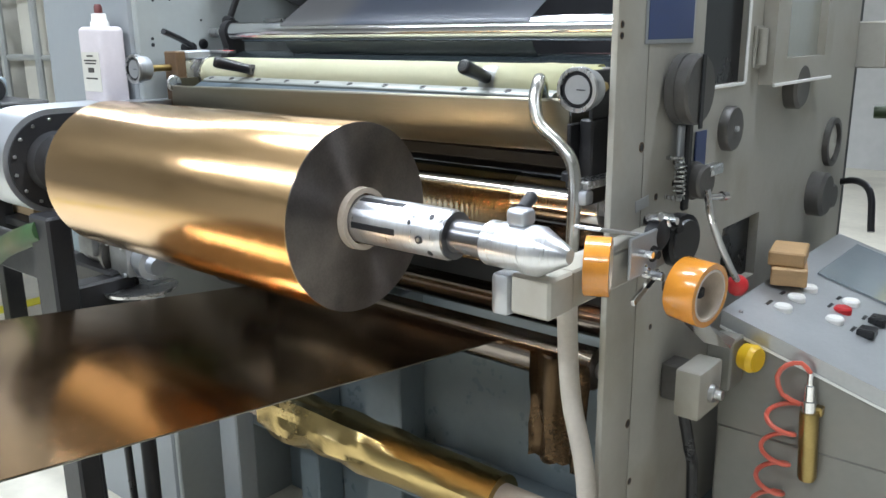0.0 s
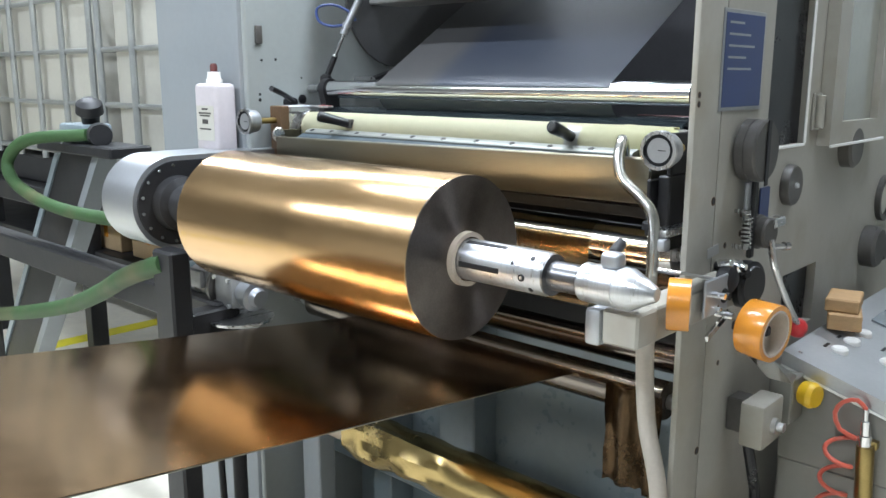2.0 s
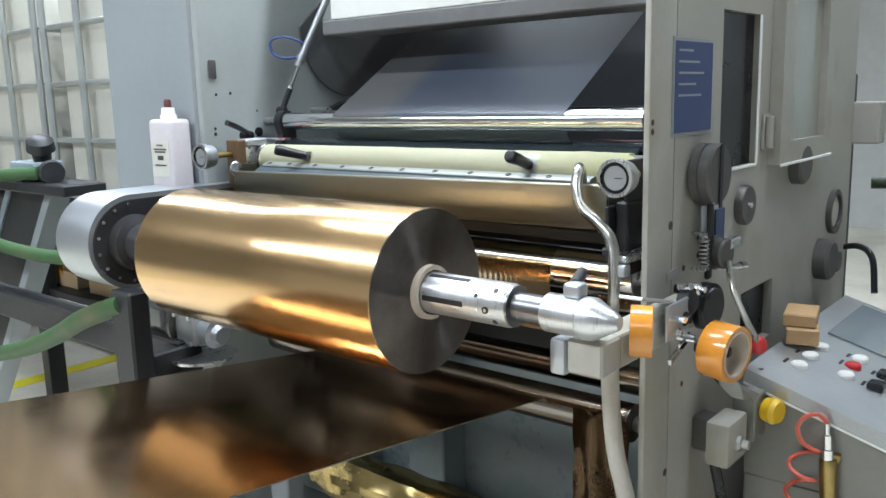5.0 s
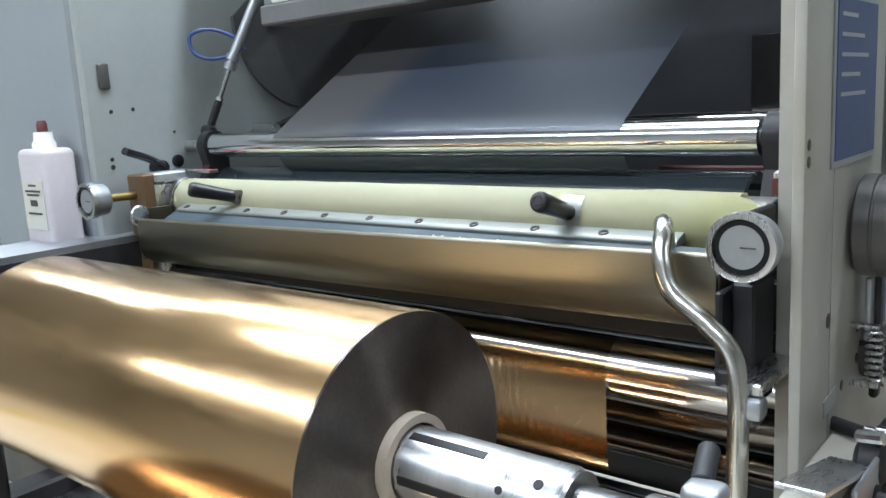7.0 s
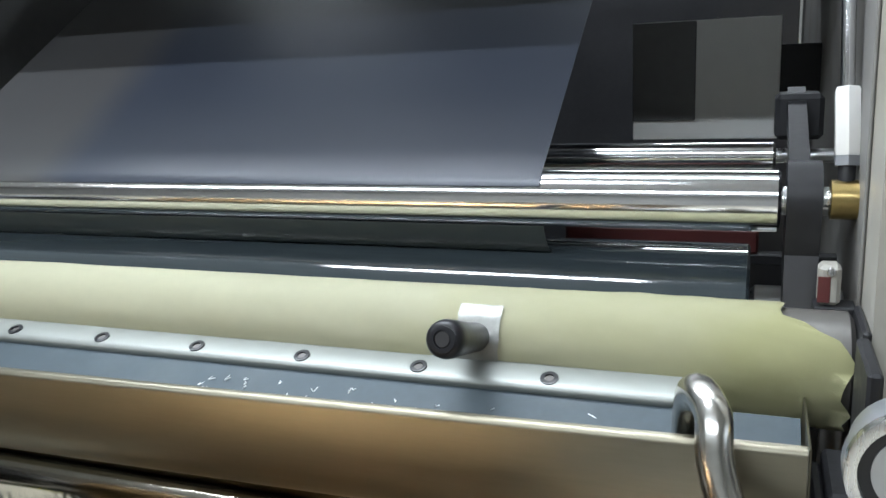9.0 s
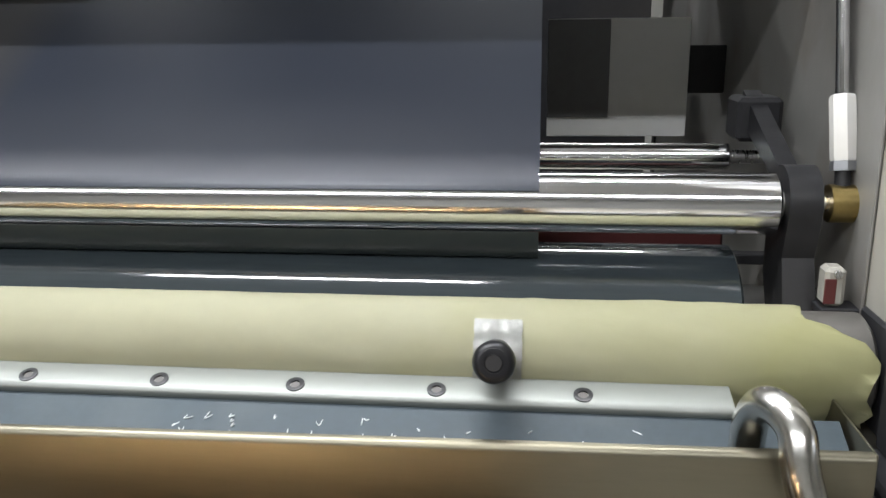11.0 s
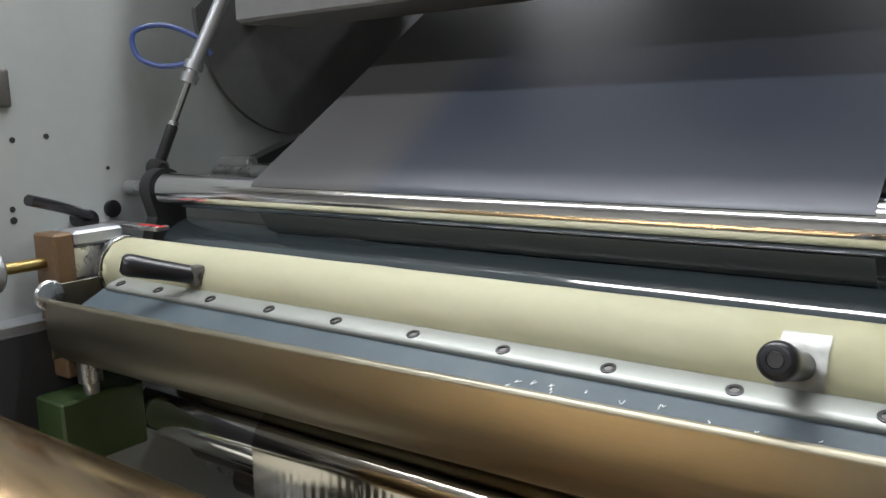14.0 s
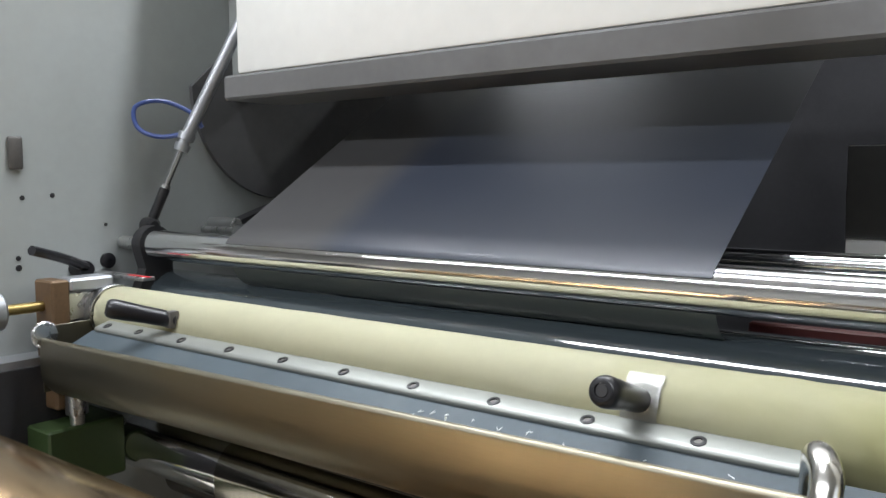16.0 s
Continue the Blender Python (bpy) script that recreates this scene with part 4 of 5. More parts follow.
# ---------------------------------------------------------------- operator side
hw = thing("hand_wheel", (XO, 0.115, 1.25), "dark round adjusting wheel on the operator side", "hand wheel")
part("wheel", turned((XO + 0.004, 0.115, 1.309), (XO + 0.046, 0.115, 1.309), [(0, 0.052), (0.08, 0.058), (0.44, 0.058), (0.46, 0.056), (0.52, 0.056), (0.54, 0.058), (0.9, 0.058), (1, 0.054)], 48), M_DKGREY, hw)
part("stem", rod((XO, 0.115, 1.309), (XO + 0.01, 0.115, 1.309), 0.03, 20), M_DARK, hw)
part("strap", box((XO + 0.0465, 0.108, 1.245), (XO + 0.049, 0.122, 1.366), 0.001), M_DARK, hw, "dark strap across the wheel")
part("clip", box((XO + 0.001, 0.205, 1.155), (XO + 0.005, 0.250, 1.228), 0.001), M_BLUE, hw, "blue tag under the wheel")
bc = thing("shaft_cover", (XO, 0.34, 1.18), "dull round shaft cover with a centre screw", "cover")
part("cap", turned((XO, 0.352, 1.221), (XO + 0.018, 0.352, 1.221), [(0, 0.043), (0.75, 0.043), (1, 0.040)], 36), M_DKGREY, bc)
part("screw", rod((XO + 0.018, 0.352, 1.221), (XO + 0.024, 0.352, 1.221), 0.006, 10), M_STEEL, bc)
hd = thing("hatch_door", (XO, 0.70, 1.3), "cream hatch door with a dusty window", "door")
fbm = wall_with_holes("x", XO + 0.001, 0.028, 0.500, 0.885, 1.295, 1.75, [(0.575, 0.83, 1.345, 1.70)])
part("door_frame", fbm, M_CREAM, hd)
part("pane", box((XO + 0.008, 0.575, 1.345), (XO + 0.012, 0.83, 1.70), 0), M_GLASS, hd, "dusty dark window")
part("seal", box((XO + 0.0295, 0.500, 1.291), (XO + 0.034, 0.885, 1.2975), 0.001), M_WHITEPAINT, hd, "bright worn lower edge")
part("hinge", rod((XO + 0.014, 0.470, 1.335), (XO + 0.014, 0.470, 1.405), 0.009, 14), M_CREAM, hd)
part("hinge_leaf", box((XO + 0.001, 0.455, 1.33), (XO + 0.006, 0.4985, 1.41), 0.001), M_CREAM, hd)
sg = thing("sight_glass", (XO, 1.05, 1.06), "round porthole gauge with a metal ring", "gauge")
part("ring", ring((XO, 1.050, 1.122), (XO + 0.014, 1.050, 1.122), 0.062, 0.049, 40), M_DKGREY, sg)
part("glass", rod((XO, 1.050, 1.122), (XO + 0.006, 1.050, 1.122), 0.0488, 32), M_IBC, sg)
for y, z, r, d in ((0.70, 1.282, 0.050, 0.03), (0.94, 1.005, 0.055, 0.04), (1.04, 0.985, 0.032, 0.03)):
    solid("motor_cap", turned((XO, y, z), (XO + d, y, z), [(0, r), (0.8, r), (1, r * 0.86)], 32), M_DKGREY, "dark round cap on the operator side", "cap", "round caps of the side plate")
sv = thing("cable_post", (XO - 0.05, 1.235, 0), "black cable duct beside the frame", "duct")
part("duct", box((XO - 0.06, 1.220, 0), (XO - 0.005, 1.262, 1.50), 0.004), M_DARK, sv)
part("box", box((XO - 0.02, 1.222, 1.30), (XO + 0.07, 1.29, 1.42), 0.004), M_CREAM, sv, "cream junction box")
part("cable", sweep([(XO - 0.02, 1.22, 0.99), (XO + 0.05, 1.16, 1.01), (XO + 0.10, 1.10, 0.99), (XO + 0.12, 1.06, 0.9)], 0.009, 10, 6), M_PLASTIC, sv)

# lever with the red ball
ll = thing("throw_off_lever", (XO, 0.22, 0.94), "steel throw-off lever with a red ball knob", "lever")
part("arm_plate", box((XO + 0.014, 0.128, 1.10), (XO + 0.024, 0.146, 1.255), 0.003), M_DARK, ll, "dark link plate")
part("side_link", box((XO + 0.012, 0.105, 1.175), (XO + 0.018, 0.1275, 1.250), 0.002), M_CAST, ll, "pale steel side link")
part("hub", turned((XO, 0.170, 1.148), (XO + 0.046, 0.165, 1.148), [(0, 0.034), (0.5, 0.034), (0.55, 0.030), (0.9, 0.030), (1, 0.026)], 32), M_DKGREY, ll)
part("bracket", box((XO + 0.030, 0.172, 1.156), (XO + 0.052, 0.222, 1.176), 0.003), M_STEEL, ll)
part("pin", turned((XO + 0.045, 0.175, 1.120), (XO + 0.060, 0.222, 1.117), [(0, 0.006), (0.7, 0.006), (0.72, 0.009), (1, 0.008)], 14), M_CHROME, ll, "bright pin")
part("rod", sweep([(1.207, 0.163, 1.135), (1.216, 0.172, 1.08), (1.228, 0.215, 1.01), (1.237, 0.268, 0.947)], 0.0065, 10, 6), M_STEEL, ll)
part("knob", turned((1.236, 0.263, 0.957), (1.230, 0.290, 0.922), [(0, 0.006), (0.12, 0.014), (0.35, 0.0195), (0.55, 0.0205), (0.8, 0.016), (0.95, 0.008), (1, 0.001)], 20), M_RED, ll, "red ball knob")
sp = [(XO + 0.026 + 0.009 * math.cos(k * 0.7), 0.098 + 0.009 * math.sin(k * 0.7), 1.128 + 0.0009 * k) for k in range(72)]
part("spring", sweep(sp, 0.0017, 6, 1, smooth_=False), M_STEEL, ll, "small steel coil spring")
part("spring_pin", rod((XO, 0.098, 1.127), (XO + 0.03, 0.098, 1.127), 0.004, 10), M_STEEL, ll)
part("spring_pin", rod((XO, 0.098, 1.195), (XO + 0.03, 0.098, 1.195), 0.004, 10), M_STEEL, ll)

# chuck support arm and tape holders
sa_ = thing("support_arm", (1.16, -0.15, 1.04), "cream support arm under the shaft nose", "arm")
part("saddle", box((1.1510, -0.345, 1.036), (1.214, -0.285, 1.0925), 0.004), M_CREAM, sa_, "cream saddle block")
part("arm", box((1.1605, -0.2845, 1.037), (1.2125, 0.035, 1.092), 0.003), M_CREAM, sa_)
part("end_pad", box((1.122, -0.350, 1.030), (1.1505, -0.27, 1.090), 0.007, 2), M_CAST, sa_, "bright rounded end pad")
def tape(c, axis, r, w, label):
    t = thing("tape_roll", tuple(Vector(c) - Vector((0, 0, r))), label, "tape roll", "rolls of packing tape")
    c, d = Vector(c), Vector(axis).normalized() * w / 2
    part("tape", ring(c - d, c + d, r, r - 0.009, 48), M_TAPE, t)
    part("core", ring(c - d * 0.98, c + d * 1.01, r - 0.0092, r - 0.013, 40), M_CARD, t, "card core")
    return t


tape((1.288, -0.052, 1.020), (1, -0.15, -0.05), 0.050, 0.05, "roll of amber packing tape with a card core")
tape((1.237, -0.262, 1.098), (1, 0.45, 0), 0.041, 0.034, "small roll of amber tape in a holder")
th = thing("tape_holder", (1.2, -0.1, 1.0), "steel tape dispenser bracket with dark wheels", "tape holder")
part("blade_plate", box((1.180, -0.235, 1.116), (1.222, -0.055, 1.121), 0.001, turn=Matrix.Rotation(radians(-14), 4, "X")), M_STEEL, th, "thin slanted steel plate")
part("side_plate", box((1.222, -0.150, 1.048), (1.227, -0.06, 1.112), 0.002), M_CAST, th, "dull steel side plate")
for k, (y_, z_, r_) in enumerate(((-0.030, 1.120, 0.011), (-0.012, 1.112, 0.012), (-0.075, 1.075, 0.013), (-0.100, 1.056, 0.009), (0.006, 1.100, 0.010))):
    part("collar", turned((1.206, y_, z_), (1.244 - 0.003 * k, y_ - 0.004, z_), [(0, r_ * 0.7), (0.3, r_ * 0.7), (0.32, r_), (0.7, r_), (0.72, r_ * 0.55), (1, r_ * 0.5)], 18), (M_CHROME, M_DARK, M_DARK, M_CHROME, M_STEEL)[k], th)
part("tape_blade", box((1.224, -0.14, 1.020), (1.230, -0.052, 1.032), 0.001, turn=Matrix.Rotation(radians(20), 4, "X")), M_CHROME, th, "bright cutting strip")
part("wheel", turned((1.208, 0.03, 1.075), (1.238, 0.025, 1.075), [(0, 0.030), (0.2, 0.044), (0.8, 0.044), (0.85, 0.036), (1, 0.034)], 28), M_PLASTIC, th, "black rubber wheel")
part("small_wheel", turned((1.202, -0.045, 1.098), (1.232, -0.045, 1.098), [(0, 0.015), (0.2, 0.024), (0.8, 0.024), (1, 0.015)], 20), M_DARK, th)
part("spindle", rod((XO, 0.03, 1.10), (1.235, 0.0, 1.10), 0.008, 12), M_DARK, th)
part("tape_arm", box((1.236, -0.06, 1.012), (1.30, -0.045, 1.028), 0.002), M_DARK, th)
part("pin", rod((1.220, -0.12, 1.085), (1.248, -0.12, 1.085), 0.006, 10), M_CHROME, th)
part("pin", rod((1.220, -0.09, 1.045), (1.252, -0.09, 1.045), 0.007, 10), M_CHROME, th)
part("screw", rod((1.205, -0.055, 1.125), (1.230, -0.062, 1.130), 0.007, 10), M_CHROME, th)
part("stay", box((1.1605, -0.01, 1.06), (1.22, 0.0, 1.08), 0.002), M_STEEL, th)
part("film_tail", drawn([(-0.045, 0.975), (-0.03, 0.965), (0.10, 0.90), (0.08, 0.89)], 1.255, 1.30), M_SILVER, th, "loose clear tape tail")

# control desk
ck = thing("control_desk", (1.45, 0.7, 0), "grey control desk with sloping button panel", "control desk")
DY0, DY1, DX0, DX1, DZ0, DZ1 = 0.262, 1.02, 1.22, 1.75, 0.892, 0.735
part("body", box((DX0, DY0, 0), (DX1, DY1, 0.66), 0.004), M_CONSOLE, ck)
def slope(x):
    return DZ0 + (DZ1 - DZ0) * (x - DX0) / (DX1 - DX0)


def wedge(y0, y1, x0, x1, low, high):
    """A block whose top follows the slope of the desk; low and high are measured from it (low None: flat foot)."""
    bm = bmesh.new()
    pts = [(x0, (0.66 if low is None else slope(x0) + low)), (x1, (0.66 if low is None else slope(x1) + low)), (x1, slope(x1) + high), (x0, slope(x0) + high)]
    a = [bm.verts.new((x, y0, z)) for x, z in pts]
    b = [bm.verts.new((x, y1, z)) for x, z in pts]
    bm.faces.new(a), bm.faces.new(b[::-1])
    for k in range(4):
        bm.faces.new((a[k], a[(k + 1) % 4], b[(k + 1) % 4], b[k]))
    return bm


part("upper_body", wedge(DY0, DY1, DX0, DX1, None, -0.03), M_CONSOLE, ck)
part("top_plate", wedge(DY0 - 0.008, DY1 + 0.005, DX0 - 0.005, DX1 + 0.01, -0.03, 0.0), M_CONTOP, ck, "brushed sloping top plate")
part("seam", wedge(DY0 - 0.0105, DY0 - 0.0085, DX0 - 0.005, DX1 + 0.01, -0.034, -0.029), M_WHITEPAINT, ck, "pale worn edge strip")
part("screen", wedge(0.66, 0.98, 1.27, 1.46, 0.001, 0.006), M_SCREEN, ck, "grey display window")
for i in range(3):
    f = part("meter", wedge(0.80 + 0.0, 0.96, 1.49 + 0.06 * i, 1.535 + 0.06 * i, 0.001, 0.012), M_PLASTIC, ck, "black framed panel meter")
    part("meter_face", wedge(0.815, 0.945, 1.498 + 0.06 * i, 1.527 + 0.06 * i, 0.012, 0.0135), M_WHITE, f, "pale meter face")
for x, y, m, lab in ((1.285, 0.55, M_WHITE, "white"), (1.285, 0.47, M_WHITE, "white"), (1.285, 0.39, M_WHITE, "white"), (1.362, 0.58, M_WHITE, "white"), (1.362, 0.52, M_RED, "red"),
                     (1.366, 0.45, M_WHITE, "white"), (1.425, 0.54, M_PLASTIC, "black"), (1.425, 0.455, M_PLASTIC, "black"), (1.48, 0.5, M_WHITE, "white"), (1.48, 0.6, M_RED, "red")):
    z = slope(x)
    if m is M_PLASTIC:
        part("button", box((x - 0.016, y - 0.018, z - 0.002), (x + 0.016, y + 0.018, z + 0.016), 0.003), m, ck, lab + " square push button")
    else:
        part("button", turned((x, y, z - 0.004), (x, y, z + 0.010), [(0, 0.0175), (0.7, 0.0175), (1, 0.014)], 24), m, ck, lab + " round push button")
for k, (x, y, w) in enumerate(((1.258, 0.55, 0.03), (1.258, 0.47, 0.024), (1.258, 0.39, 0.03), (1.338, 0.58, 0.026), (1.338, 0.52, 0.03), (1.40, 0.54, 0.026), (1.40, 0.455, 0.03), (1.455, 0.5, 0.024))):
    part("legend", wedge(y - w / 2, y + w / 2, x - 0.003, x + 0.003, 0.0004, 0.0012), M_PLASTIC, ck, "dark unreadable legend")
for x, y in ((1.24, 0.285), (1.24, 0.62), (1.60, 0.285), (1.70, 0.97), (1.50, 0.62)):
    part("panel_screw", turned((x, y, slope(x) - 0.002), (x, y, slope(x) + 0.003), [(0, 0.005), (0.6, 0.005), (1, 0.003)], 10), M_STEEL, ck)
es = part("stop_box", box((1.215, 0.195, 0.76), (1.262, 0.2615, 0.855), 0.003), M_CONSOLE, ck, "grey switch box")
part("stop_knob", turned((1.262, 0.235, 0.822), (1.300, 0.225, 0.822), [(0, 0.012), (0.2, 0.013), (0.25, 0.024), (0.75, 0.027), (1, 0.022)], 28), M_YELLOW, es, "yellow mushroom knob")
jb = thing("switch_box", (1.17, 0.2, 0.72), "cream limit switch box with a bright plunger", "switch box")
part("case", box((1.202, 0.09, 0.735), (1.25, 0.19, 0.825), 0.006, 2), M_CREAM, jb)
# Added mounting block; its dark grey stands for small shadows beside the case.
part("back", box((XO + 0.0005, 0.125, 0.745), (1.2015, 0.175, 0.815), 0.003), M_DKGREY, jb)
part("plunger", turned((1.25, 0.14, 0.775), (1.272, 0.14, 0.775), [(0, 0.016), (0.4, 0.016), (0.45, 0.009), (1, 0.009)], 16), M_STEEL, jb)
part("cable", sweep([(1.215, 0.11, 0.735), (1.222, 0.13, 0.66), (1.215, 0.17, 0.58), (1.215, 0.19, 0.3), (1.215, 0.2, 0.01)], 0.011, 10, 6), M_PLASTIC, jb, "black cable")
wb = thing("wood_block", (1.25, 0.6, 0.88), "stack of raw wooden blocks on the desk", "wooden block")
for k, (x, y, z, a) in enumerate(((1.212, 0.53, 0.893, 18), (1.206, 0.54, 0.931, 12))):
    part("block", box((x, y - 0.055, z), (x + 0.07, y + 0.055, z + (0.037 if k == 0 else 0.03)), 0.003, turn=Matrix.Rotation(radians(a), 4, "Z")), M_WOOD, wb, "raw wooden block")

# air gun and its coiled hose on the desk side
ag = thing("air_gun", (1.395, 0.245, 0.6), "steel blow gun hanging on the desk", "air gun")
part("barrel", turned((1.392, 0.242, 0.742), (1.400, 0.242, 0.61), [(0, 0.0155), (0.06, 0.0165), (0.94, 0.0165), (1, 0.013)], 24), M_BRASS, ag, "dull brass barrel")
part("coupling", turned((1.387, 0.242, 0.815), (1.391, 0.242, 0.742), [(0, 0.005), (0.3, 0.006), (0.32, 0.0095), (0.7, 0.0095), (0.72, 0.013), (1, 0.013)], 16), M_CHROME, ag, "bright coupling")
part("hook", box((1.395, 0.245, 0.735), (1.412, 0.2625, 0.752), 0.002), M_BRASS, ag)
pts = [(1.387, 0.242, 0.815), (1.372, 0.235, 0.832), (1.350, 0.225, 0.826), (1.336, 0.225, 0.80), (1.345, 0.235, 0.765)]
for k in range(60):
    a = 0.6 + k * 0.42
    pts.append((1.352 + 0.026 * math.cos(a) - 0.0003 * k, 0.228 + 0.026 * math.sin(a), 0.752 - 0.0041 * k))
part("coil_hose", sweep(pts, 0.0045, 8, 2), M_REDHOSE, ag, "translucent red coiled air hose")
part("hose_tail", sweep([pts[-1], (1.36, 0.23, 0.35), (1.38, 0.2, 0.1), (1.4, 0.15, 0.006)], 0.0045, 8, 6), M_REDHOSE, ag)

# ---------------------------------------------------------------- under the web
gr = thing("gold_foil_roll", (0.5, 0.05, 0.0), "loose roll of crumpled gold foil under the web", "foil roll")
GY, GZ = 0.02, 0.47
bm = bmesh.new()
NX, NA = 30, 20
grid = []
for i in range(NX + 1):
    x = 0.155 + 0.725 * i / NX
    row = []
    for k in range(NA):
        a = 2 * math.pi * k / NA
        c = 0.020 * max(0.0, 1 - max(0.0, x - 0.35) * 3) * (1.35 * abs(noise.noise((x * 6, a * 1.1, 1))) + 0.25 * abs(noise.noise((x * 15, a * 2.2, 4)))) if math.sin(a) < 0.85 else 0.0
        r = 0.058 + c + 0.001 * noise.noise((x * 20, a * 3, 3))
        row.append(bm.verts.new((x, GY + r * math.cos(a), GZ + r * math.sin(a))))
    grid.append(row)
for a, b in zip(grid, grid[1:]):
    for k in range(NA):
        bm.faces.new((a[k], a[(k + 1) % NA], b[(k + 1) % NA], b[k]))
bm.faces.new(grid[0][::-1]), bm.faces.new(grid[-1])
part("foil", bm, M_GOLD, gr, smooth=19)
part("core", rod((0.02, GY, GZ), (1.103, GY, GZ), 0.04, 24), M_CARD, gr, "pale grey core tube")
part("bracket", box((-0.06, GY - 0.03, 0), (0.02, GY + 0.03, GZ + 0.03), 0.004), M_GREY2, gr)
part("bracket", box((1.06, GY - 0.03, 0), (1.103, GY + 0.03, GZ + 0.03), 0.004), M_GREY2, gr)
bm = bmesh.new()
gridp = [[bm.verts.new((0.968 + 0.125 * i / 14, -0.02 + 0.010 * noise.noise((i * 0.5, k * 0.3, 0)) + 0.012 * math.sin(i * 0.9), 0.835 - 0.021 * k + (0.008 * noise.noise((i * 0.7, 3, 0)) if k == 10 else 0))) for k in range(11)] for i in range(15)]
for a, b in zip(gridp, gridp[1:]):
    for k in range(10):
        bm.faces.new((a[k], b[k], b[k + 1], a[k + 1]))
bmesh.ops.solidify(bm, geom=bm.faces[:], thickness=0.0008)
solid("hanging_foil", bm, M_WASTE, "dark brown strip of waste foil hanging from a roller", "foil strip", smooth=60)

# pump in front of the housing
pm = thing("drain_pump", (-0.1, -0.2, 0.0), "grimy pump with fittings beneath the roll", "pump")
part("body", box((-0.13, -0.235, 0.835), (-0.045, -0.155, 0.925), 0.012, 2), M_CASTDULL, pm, "pale grey pump block")
part("motor", turned((-0.27, -0.195, 0.885), (-0.13, -0.195, 0.88), [(0, 0.03), (0.06, 0.042), (0.30, 0.042), (0.32, 0.046), (0.36, 0.042), (0.60, 0.042), (0.62, 0.046), (0.66, 0.042), (1, 0.040)], 28), M_CASTDULL, pm)
part("head", turned((-0.045, -0.195, 0.88), (0.03, -0.195, 0.872), [(0, 0.030), (0.3, 0.030), (0.34, 0.040), (0.7, 0.040), (0.74, 0.026), (1, 0.022)], 24), M_CAST, pm)
part("flange", ring((-0.142, -0.195, 0.88), (-0.128, -0.195, 0.88), 0.058, 0.04, 28), M_DKGREY, pm)
part("pan", turned((-0.06, -0.2, 0.79), (-0.06, -0.2, 0.808), [(0, 0.05), (0.5, 0.085), (1, 0.09)], 28), M_STEEL, pm)
part("terminal_box", box((-0.235, -0.255, 0.875), (-0.165, -0.236, 0.925), 0.006, 2), M_CASTDULL, pm)
part("valve", box((-0.34, -0.23, 0.86), (-0.26, -0.17, 0.93), 0.008), M_BLUEGREY, pm)
part("knob", turned((-0.30, -0.2, 0.93), (-0.30, -0.2, 0.96), [(0, 0.01), (0.4, 0.012), (0.5, 0.022), (1, 0.02)], 16), M_REDSTEEL, pm)
for bx_, bz_ in ((-0.12, 0.915), (-0.055, 0.915), (-0.12, 0.845), (-0.055, 0.845)):
    part("bolt", turned((bx_, -0.235, bz_), (bx_, -0.242, bz_), [(0, 0.006), (1, 0.006)], 6), M_STEEL, pm)
part("stand", rod((-0.1, -0.2, 0), (-0.1, -0.2, 0.82), 0.02, 14), M_DARK, pm)
part("hose", sweep([(-0.24, -0.23, 0.84), (-0.2, -0.25, 0.79), (-0.14, -0.25, 0.72), (-0.12, -0.25, 0.5), (-0.1, -0.25, 0.01)], 0.010, 10, 6), M_PLASTIC, pm, "black hose")
part("hose", sweep([(-0.16, -0.24, 0.82), (-0.22, -0.25, 0.77), (-0.27, -0.25, 0.70), (-0.28, -0.25, 0.4), (-0.27, -0.25, 0.01)], 0.010, 10, 6), M_PLASTIC, pm, "black hose")

# ---------------------------------------------------------------- far side of the hall
def ibc(x, y, yaw):
    t = thing("liquid_tank", (x, y, 0), "milky plastic tank in a galvanised tube cage", "tank", "caged tanks by the wall")
    part("pallet", box((x - 0.6, y - 0.5, 0), (x + 0.6, y + 0.5, 0.14), 0.01), M_DARK, t)
    part("bladder", box((x - 0.57, y - 0.47, 0.15), (x + 0.57, y + 0.47, 1.13), 0.06, 3), M_IBC, t)
    part("lid", turned((x, y, 1.13), (x, y, 1.17), [(0, 0.09), (0.8, 0.09), (1, 0.08)], 24), M_RED, t)
    for z in (0.18, 0.42, 0.66, 0.90, 1.13):
        part("cage_bar", sweep([(x - 0.6, y - 0.5, z), (x + 0.6, y - 0.5, z), (x + 0.6, y + 0.5, z), (x - 0.6, y + 0.5, z), (x - 0.6, y - 0.5, z)], 0.012, 8, smooth_=False), M_CAGE, t)
    for k in range(5):
        for s in (-0.5, 0.5):
            part("cage_post", rod((x - 0.6 + 0.3 * k, y + s * 1.02, 0.14), (x - 0.6 + 0.3 * k, y + s * 1.02, 1.15), 0.016, 8), M_CAGE, t)
    for k in range(3):
        for s in (-0.6, 0.6):
            part("cage_post", rod((x + s * 1.02, y - 0.3 + 0.3 * k, 0.14), (x + s * 1.02, y - 0.3 + 0.3 * k, 1.15), 0.011, 8), M_CAGE, t)
    return t


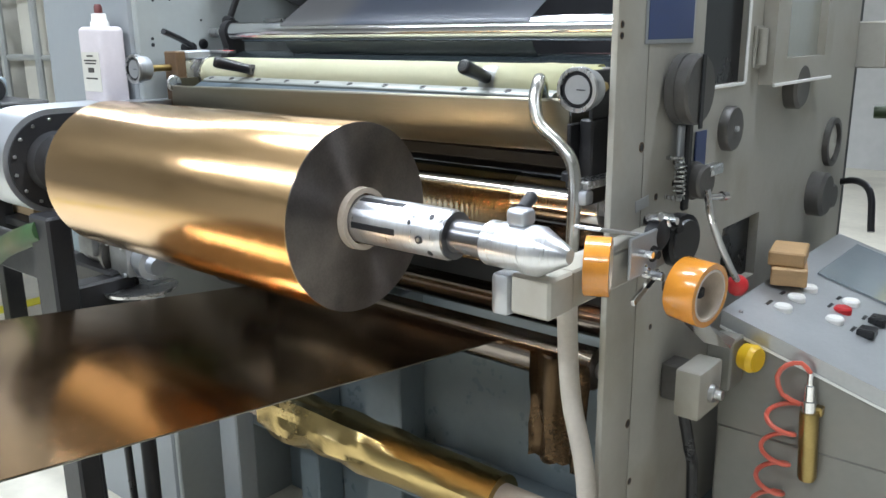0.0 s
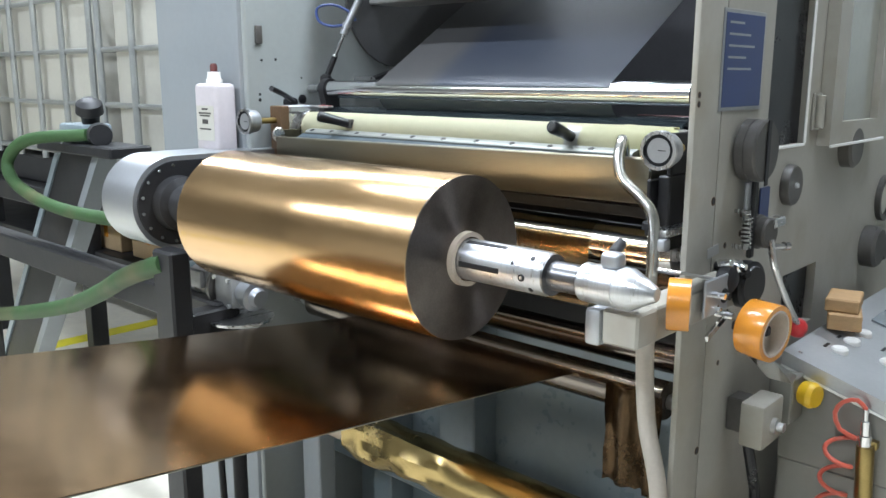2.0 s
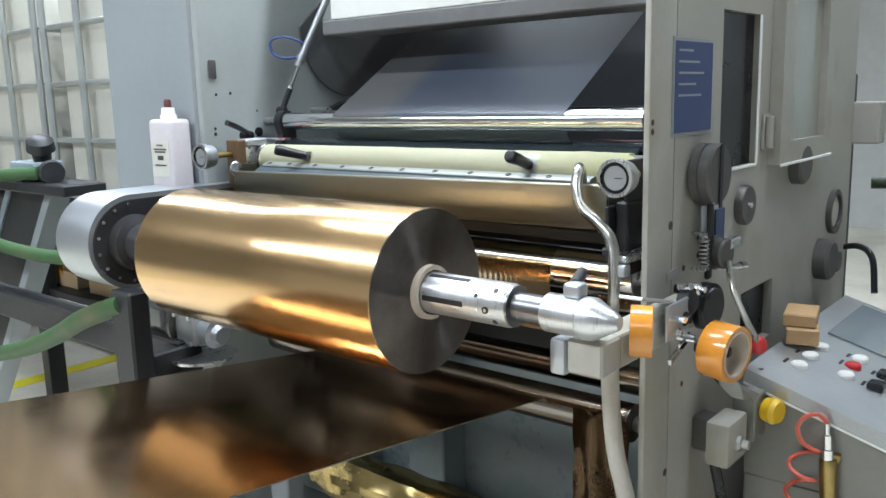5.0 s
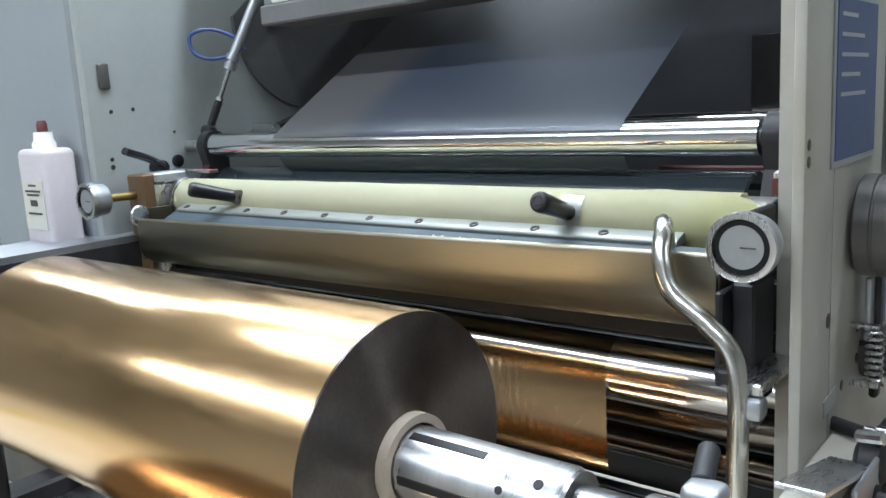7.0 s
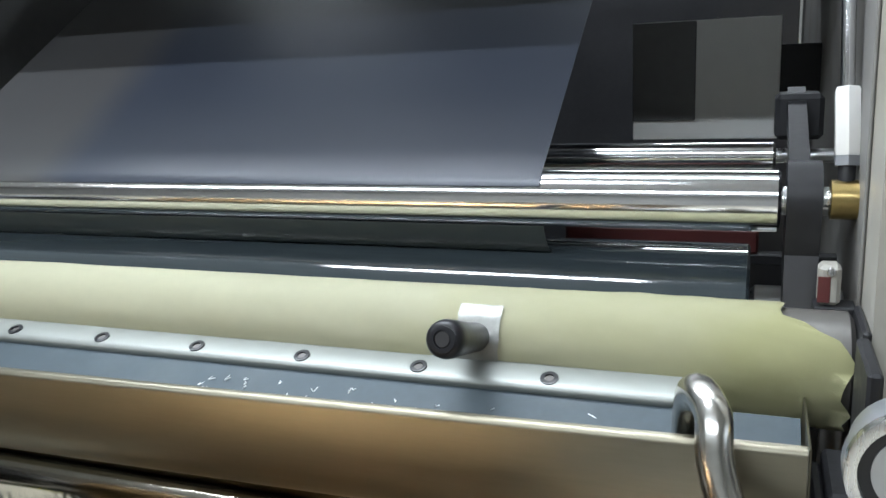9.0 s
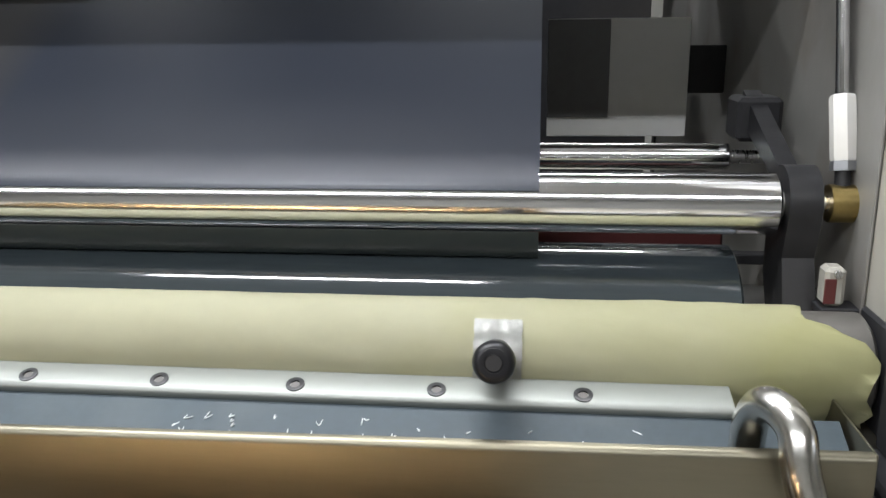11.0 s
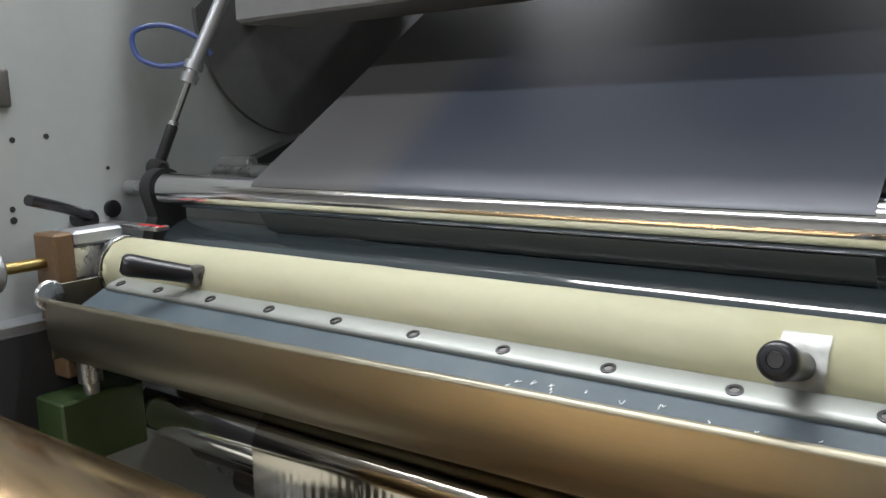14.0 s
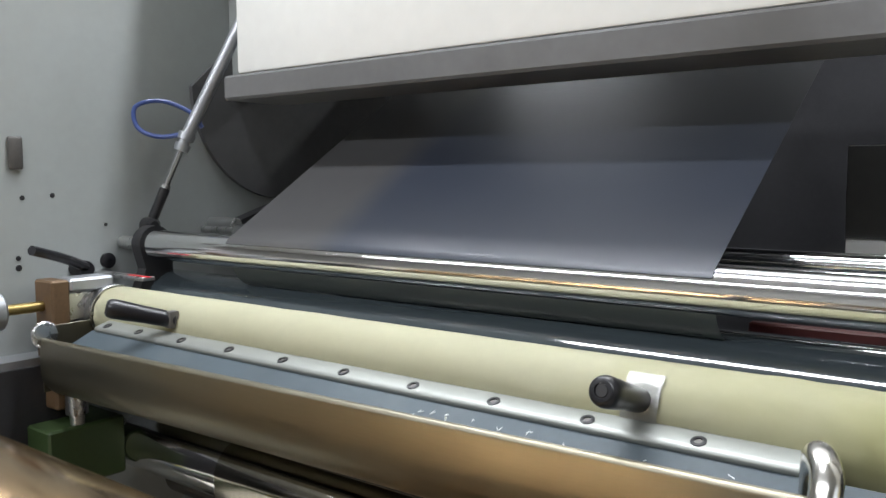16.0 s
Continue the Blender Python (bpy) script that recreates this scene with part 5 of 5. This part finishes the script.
tank = ibc(-1.28, 0.84, 0)
tank.location.z = 0.9
copy_thing(tank, Matrix.Translation((-2.56, 0.84, 0.9)))
copy_thing(tank, Matrix.Translation((-3.84, 0.84, 0.9)))
rk = thing("pallet_rack", (-2.5, 0.8, 0), "black steel rack carrying the tanks", "rack")
part("deck", box((-4.6, 0.25, 0.80), (-0.63, 1.4, 0.9), 0.006), M_DARK, rk)
part("shelf", box((-4.6, 0.3, 0.60), (-0.63, 1.4, 0.635), 0.004), M_DARK, rk)
for x in (-4.55, -3.3, -2.1, -0.7):
    part("upright", box((x, 0.26, 0), (x + 0.07, 0.34, 0.80), 0.004), M_DARK, rk)
    part("upright", box((x, 1.3, 0), (x + 0.07, 1.38, 0.80), 0.004), M_DARK, rk)
cb = None
for k, (x, w, h) in enumerate(((-0.98, 0.22, 0.13), (-1.28, 0.26, 0.10), (-1.62, 0.30, 0.15), (-2.02, 0.28, 0.12), (-2.5, 0.3, 0.14))):
    ct = thing("carton", (x, 0.5, 0.636), "plain brown cardboard carton on the rack shelf", "carton", "cartons on the rack")
    part("box", box((x - w / 2, 0.36, 0.636), (x + w / 2, 0.7, 0.636 + h), 0.004), M_CARTON, ct)
    part("tape", box((x - 0.02, 0.358, 0.636 + h * 0.5), (x + 0.02, 0.3598, 0.636 + h), 0), M_TAPE, ct, "strip of amber tape")
rs = thing("reel_stand", (-1.8, 0.0, 0), "dark blue-grey slanted steel stand", "stand")
for off, w, m_, dep in ((0.0, 0.30, M_DARK, 0.06), (-0.17, 0.04, M_BLUEGREY, 0.075), (0.16, 0.05, M_GREY2, 0.075)):
    bm = bmesh.new()
    pts = [(-2.30 + off - w / 2, 0.0), (-2.30 + off + w / 2, 0.0), (-1.36 + off + w / 2, 1.16), (-1.36 + off - w / 2, 1.16)]
    a = [bm.verts.new((x, -dep / 2, z)) for x, z in pts]
    b2 = [bm.verts.new((x, dep / 2, z)) for x, z in pts]
    bm.faces.new(a), bm.faces.new(b2[::-1])
    for k in range(4):
        bm.faces.new((a[k], a[(k + 1) % 4], b2[(k + 1) % 4], b2[k]))
    part("beam" if off == 0 else "flange", bm, m_, rs)
part("head", box((-1.62, -0.08, 1.16), (-1.0, 0.08, 1.20), 0.006), M_DARK, rs)
vv = thing("hose_valve", (-1.3, -0.05, 1.2), "blue-grey valve block with a dark knob", "valve")
part("block", box((-1.45, -0.06, 1.201), (-1.25, 0.06, 1.27), 0.012, 2), M_BLUEGREY, vv)
part("knob", turned((-1.30, 0.0, 1.27), (-1.26, -0.02, 1.36), [(0, 0.03), (0.4, 0.035), (0.5, 0.05), (0.85, 0.046), (0.97, 0.03), (1, 0.01)], 24), M_DARK, vv)
part("inlet", turned((-1.25, 0, 1.235), (-1.14, -0.04, 1.235), [(0, 0.025), (0.5, 0.025), (0.6, 0.045), (1, 0.04)], 20), M_DARK, vv)
hs = thing("green_hose", (-1.0, -0.2, 0.0), "faded green hose looping from the drive arm", "hose")
part("upper_run", sweep([(-0.262, -0.2, 1.07), (-0.6, -0.2, 1.01), (-0.95, -0.2, 0.985), (-1.3, -0.2, 0.995), (-1.56, -0.2, 1.05), (-1.62, -0.19, 1.13), (-1.48, -0.16, 1.21), (-1.22, -0.05, 1.235)], 0.023, 14, 8), M_GREENHOSE, hs)
part("lower_run", sweep([(-0.03, -0.425, 0.997), (-0.25, -0.42, 0.925), (-0.50, -0.38, 0.83), (-0.85, -0.33, 0.715), (-1.3, -0.31, 0.60), (-1.9, -0.3, 0.47), (-2.6, -0.3, 0.32), (-3.2, -0.3, 0.024)], 0.026, 14, 8), M_GREENHOSE, hs)

# cabinets behind the operator side
fc = thing("far_cabinet", (1.5, 2.2, 0), "pale grey control cabinet behind the desk", "cabinet")
part("case", box((1.30, 1.9, 0.1), (2.1, 2.5, 1.95), 0.008), M_GREY, fc)
part("plinth", box((1.32, 1.92, 0), (2.08, 2.48, 0.1), 0.004), M_DARK, fc)
part("door", box((1.33, 1.885, 0.15), (1.70, 1.8995, 1.90), 0.005), M_GREY, fc)
part("door", box((1.71, 1.885, 0.15), (2.07, 1.8995, 1.90), 0.005), M_GREY, fc)
part("handle", box((1.67, 1.868, 1.0), (1.69, 1.8845, 1.16), 0.003), M_PLASTIC, fc)
part("warning_label", box((1.38, 1.882, 1.20), (1.44, 1.8848, 1.30), 0.0005), M_LINE, fc, "yellow warning label")
part("gauge_plate", box((1.36, 1.878, 1.36), (1.46, 1.8848, 1.46), 0.001), M_DKGREY, fc)
pv = thing("pipe_valve", (1.30, 1.3, 0), "dark green pipe with a valve beside the frame", "pipe")
part("riser", rod((1.30, 1.32, 0), (1.30, 1.32, 1.12), 0.016, 14), M_GREEN, pv)
part("elbow", sweep([(1.30, 1.32, 1.10), (1.30, 1.32, 1.16), (1.26, 1.31, 1.18), (1.20, 1.30, 1.18)], 0.018, 12, 6), M_GREEN, pv)
part("valve_body", turned((1.30, 1.32, 0.92), (1.30, 1.32, 1.02), [(0, 0.018), (0.2, 0.03), (0.8, 0.03), (1, 0.018)], 16), M_DKGREY, pv)
part("valve_wheel", ring((1.335, 1.31, 0.97), (1.345, 1.305, 0.97), 0.03, 0.022, 20), M_DKGREY, pv)
part("valve_stem", rod((1.30, 1.32, 0.97), (1.342, 1.307, 0.97), 0.006, 10), M_STEEL, pv)
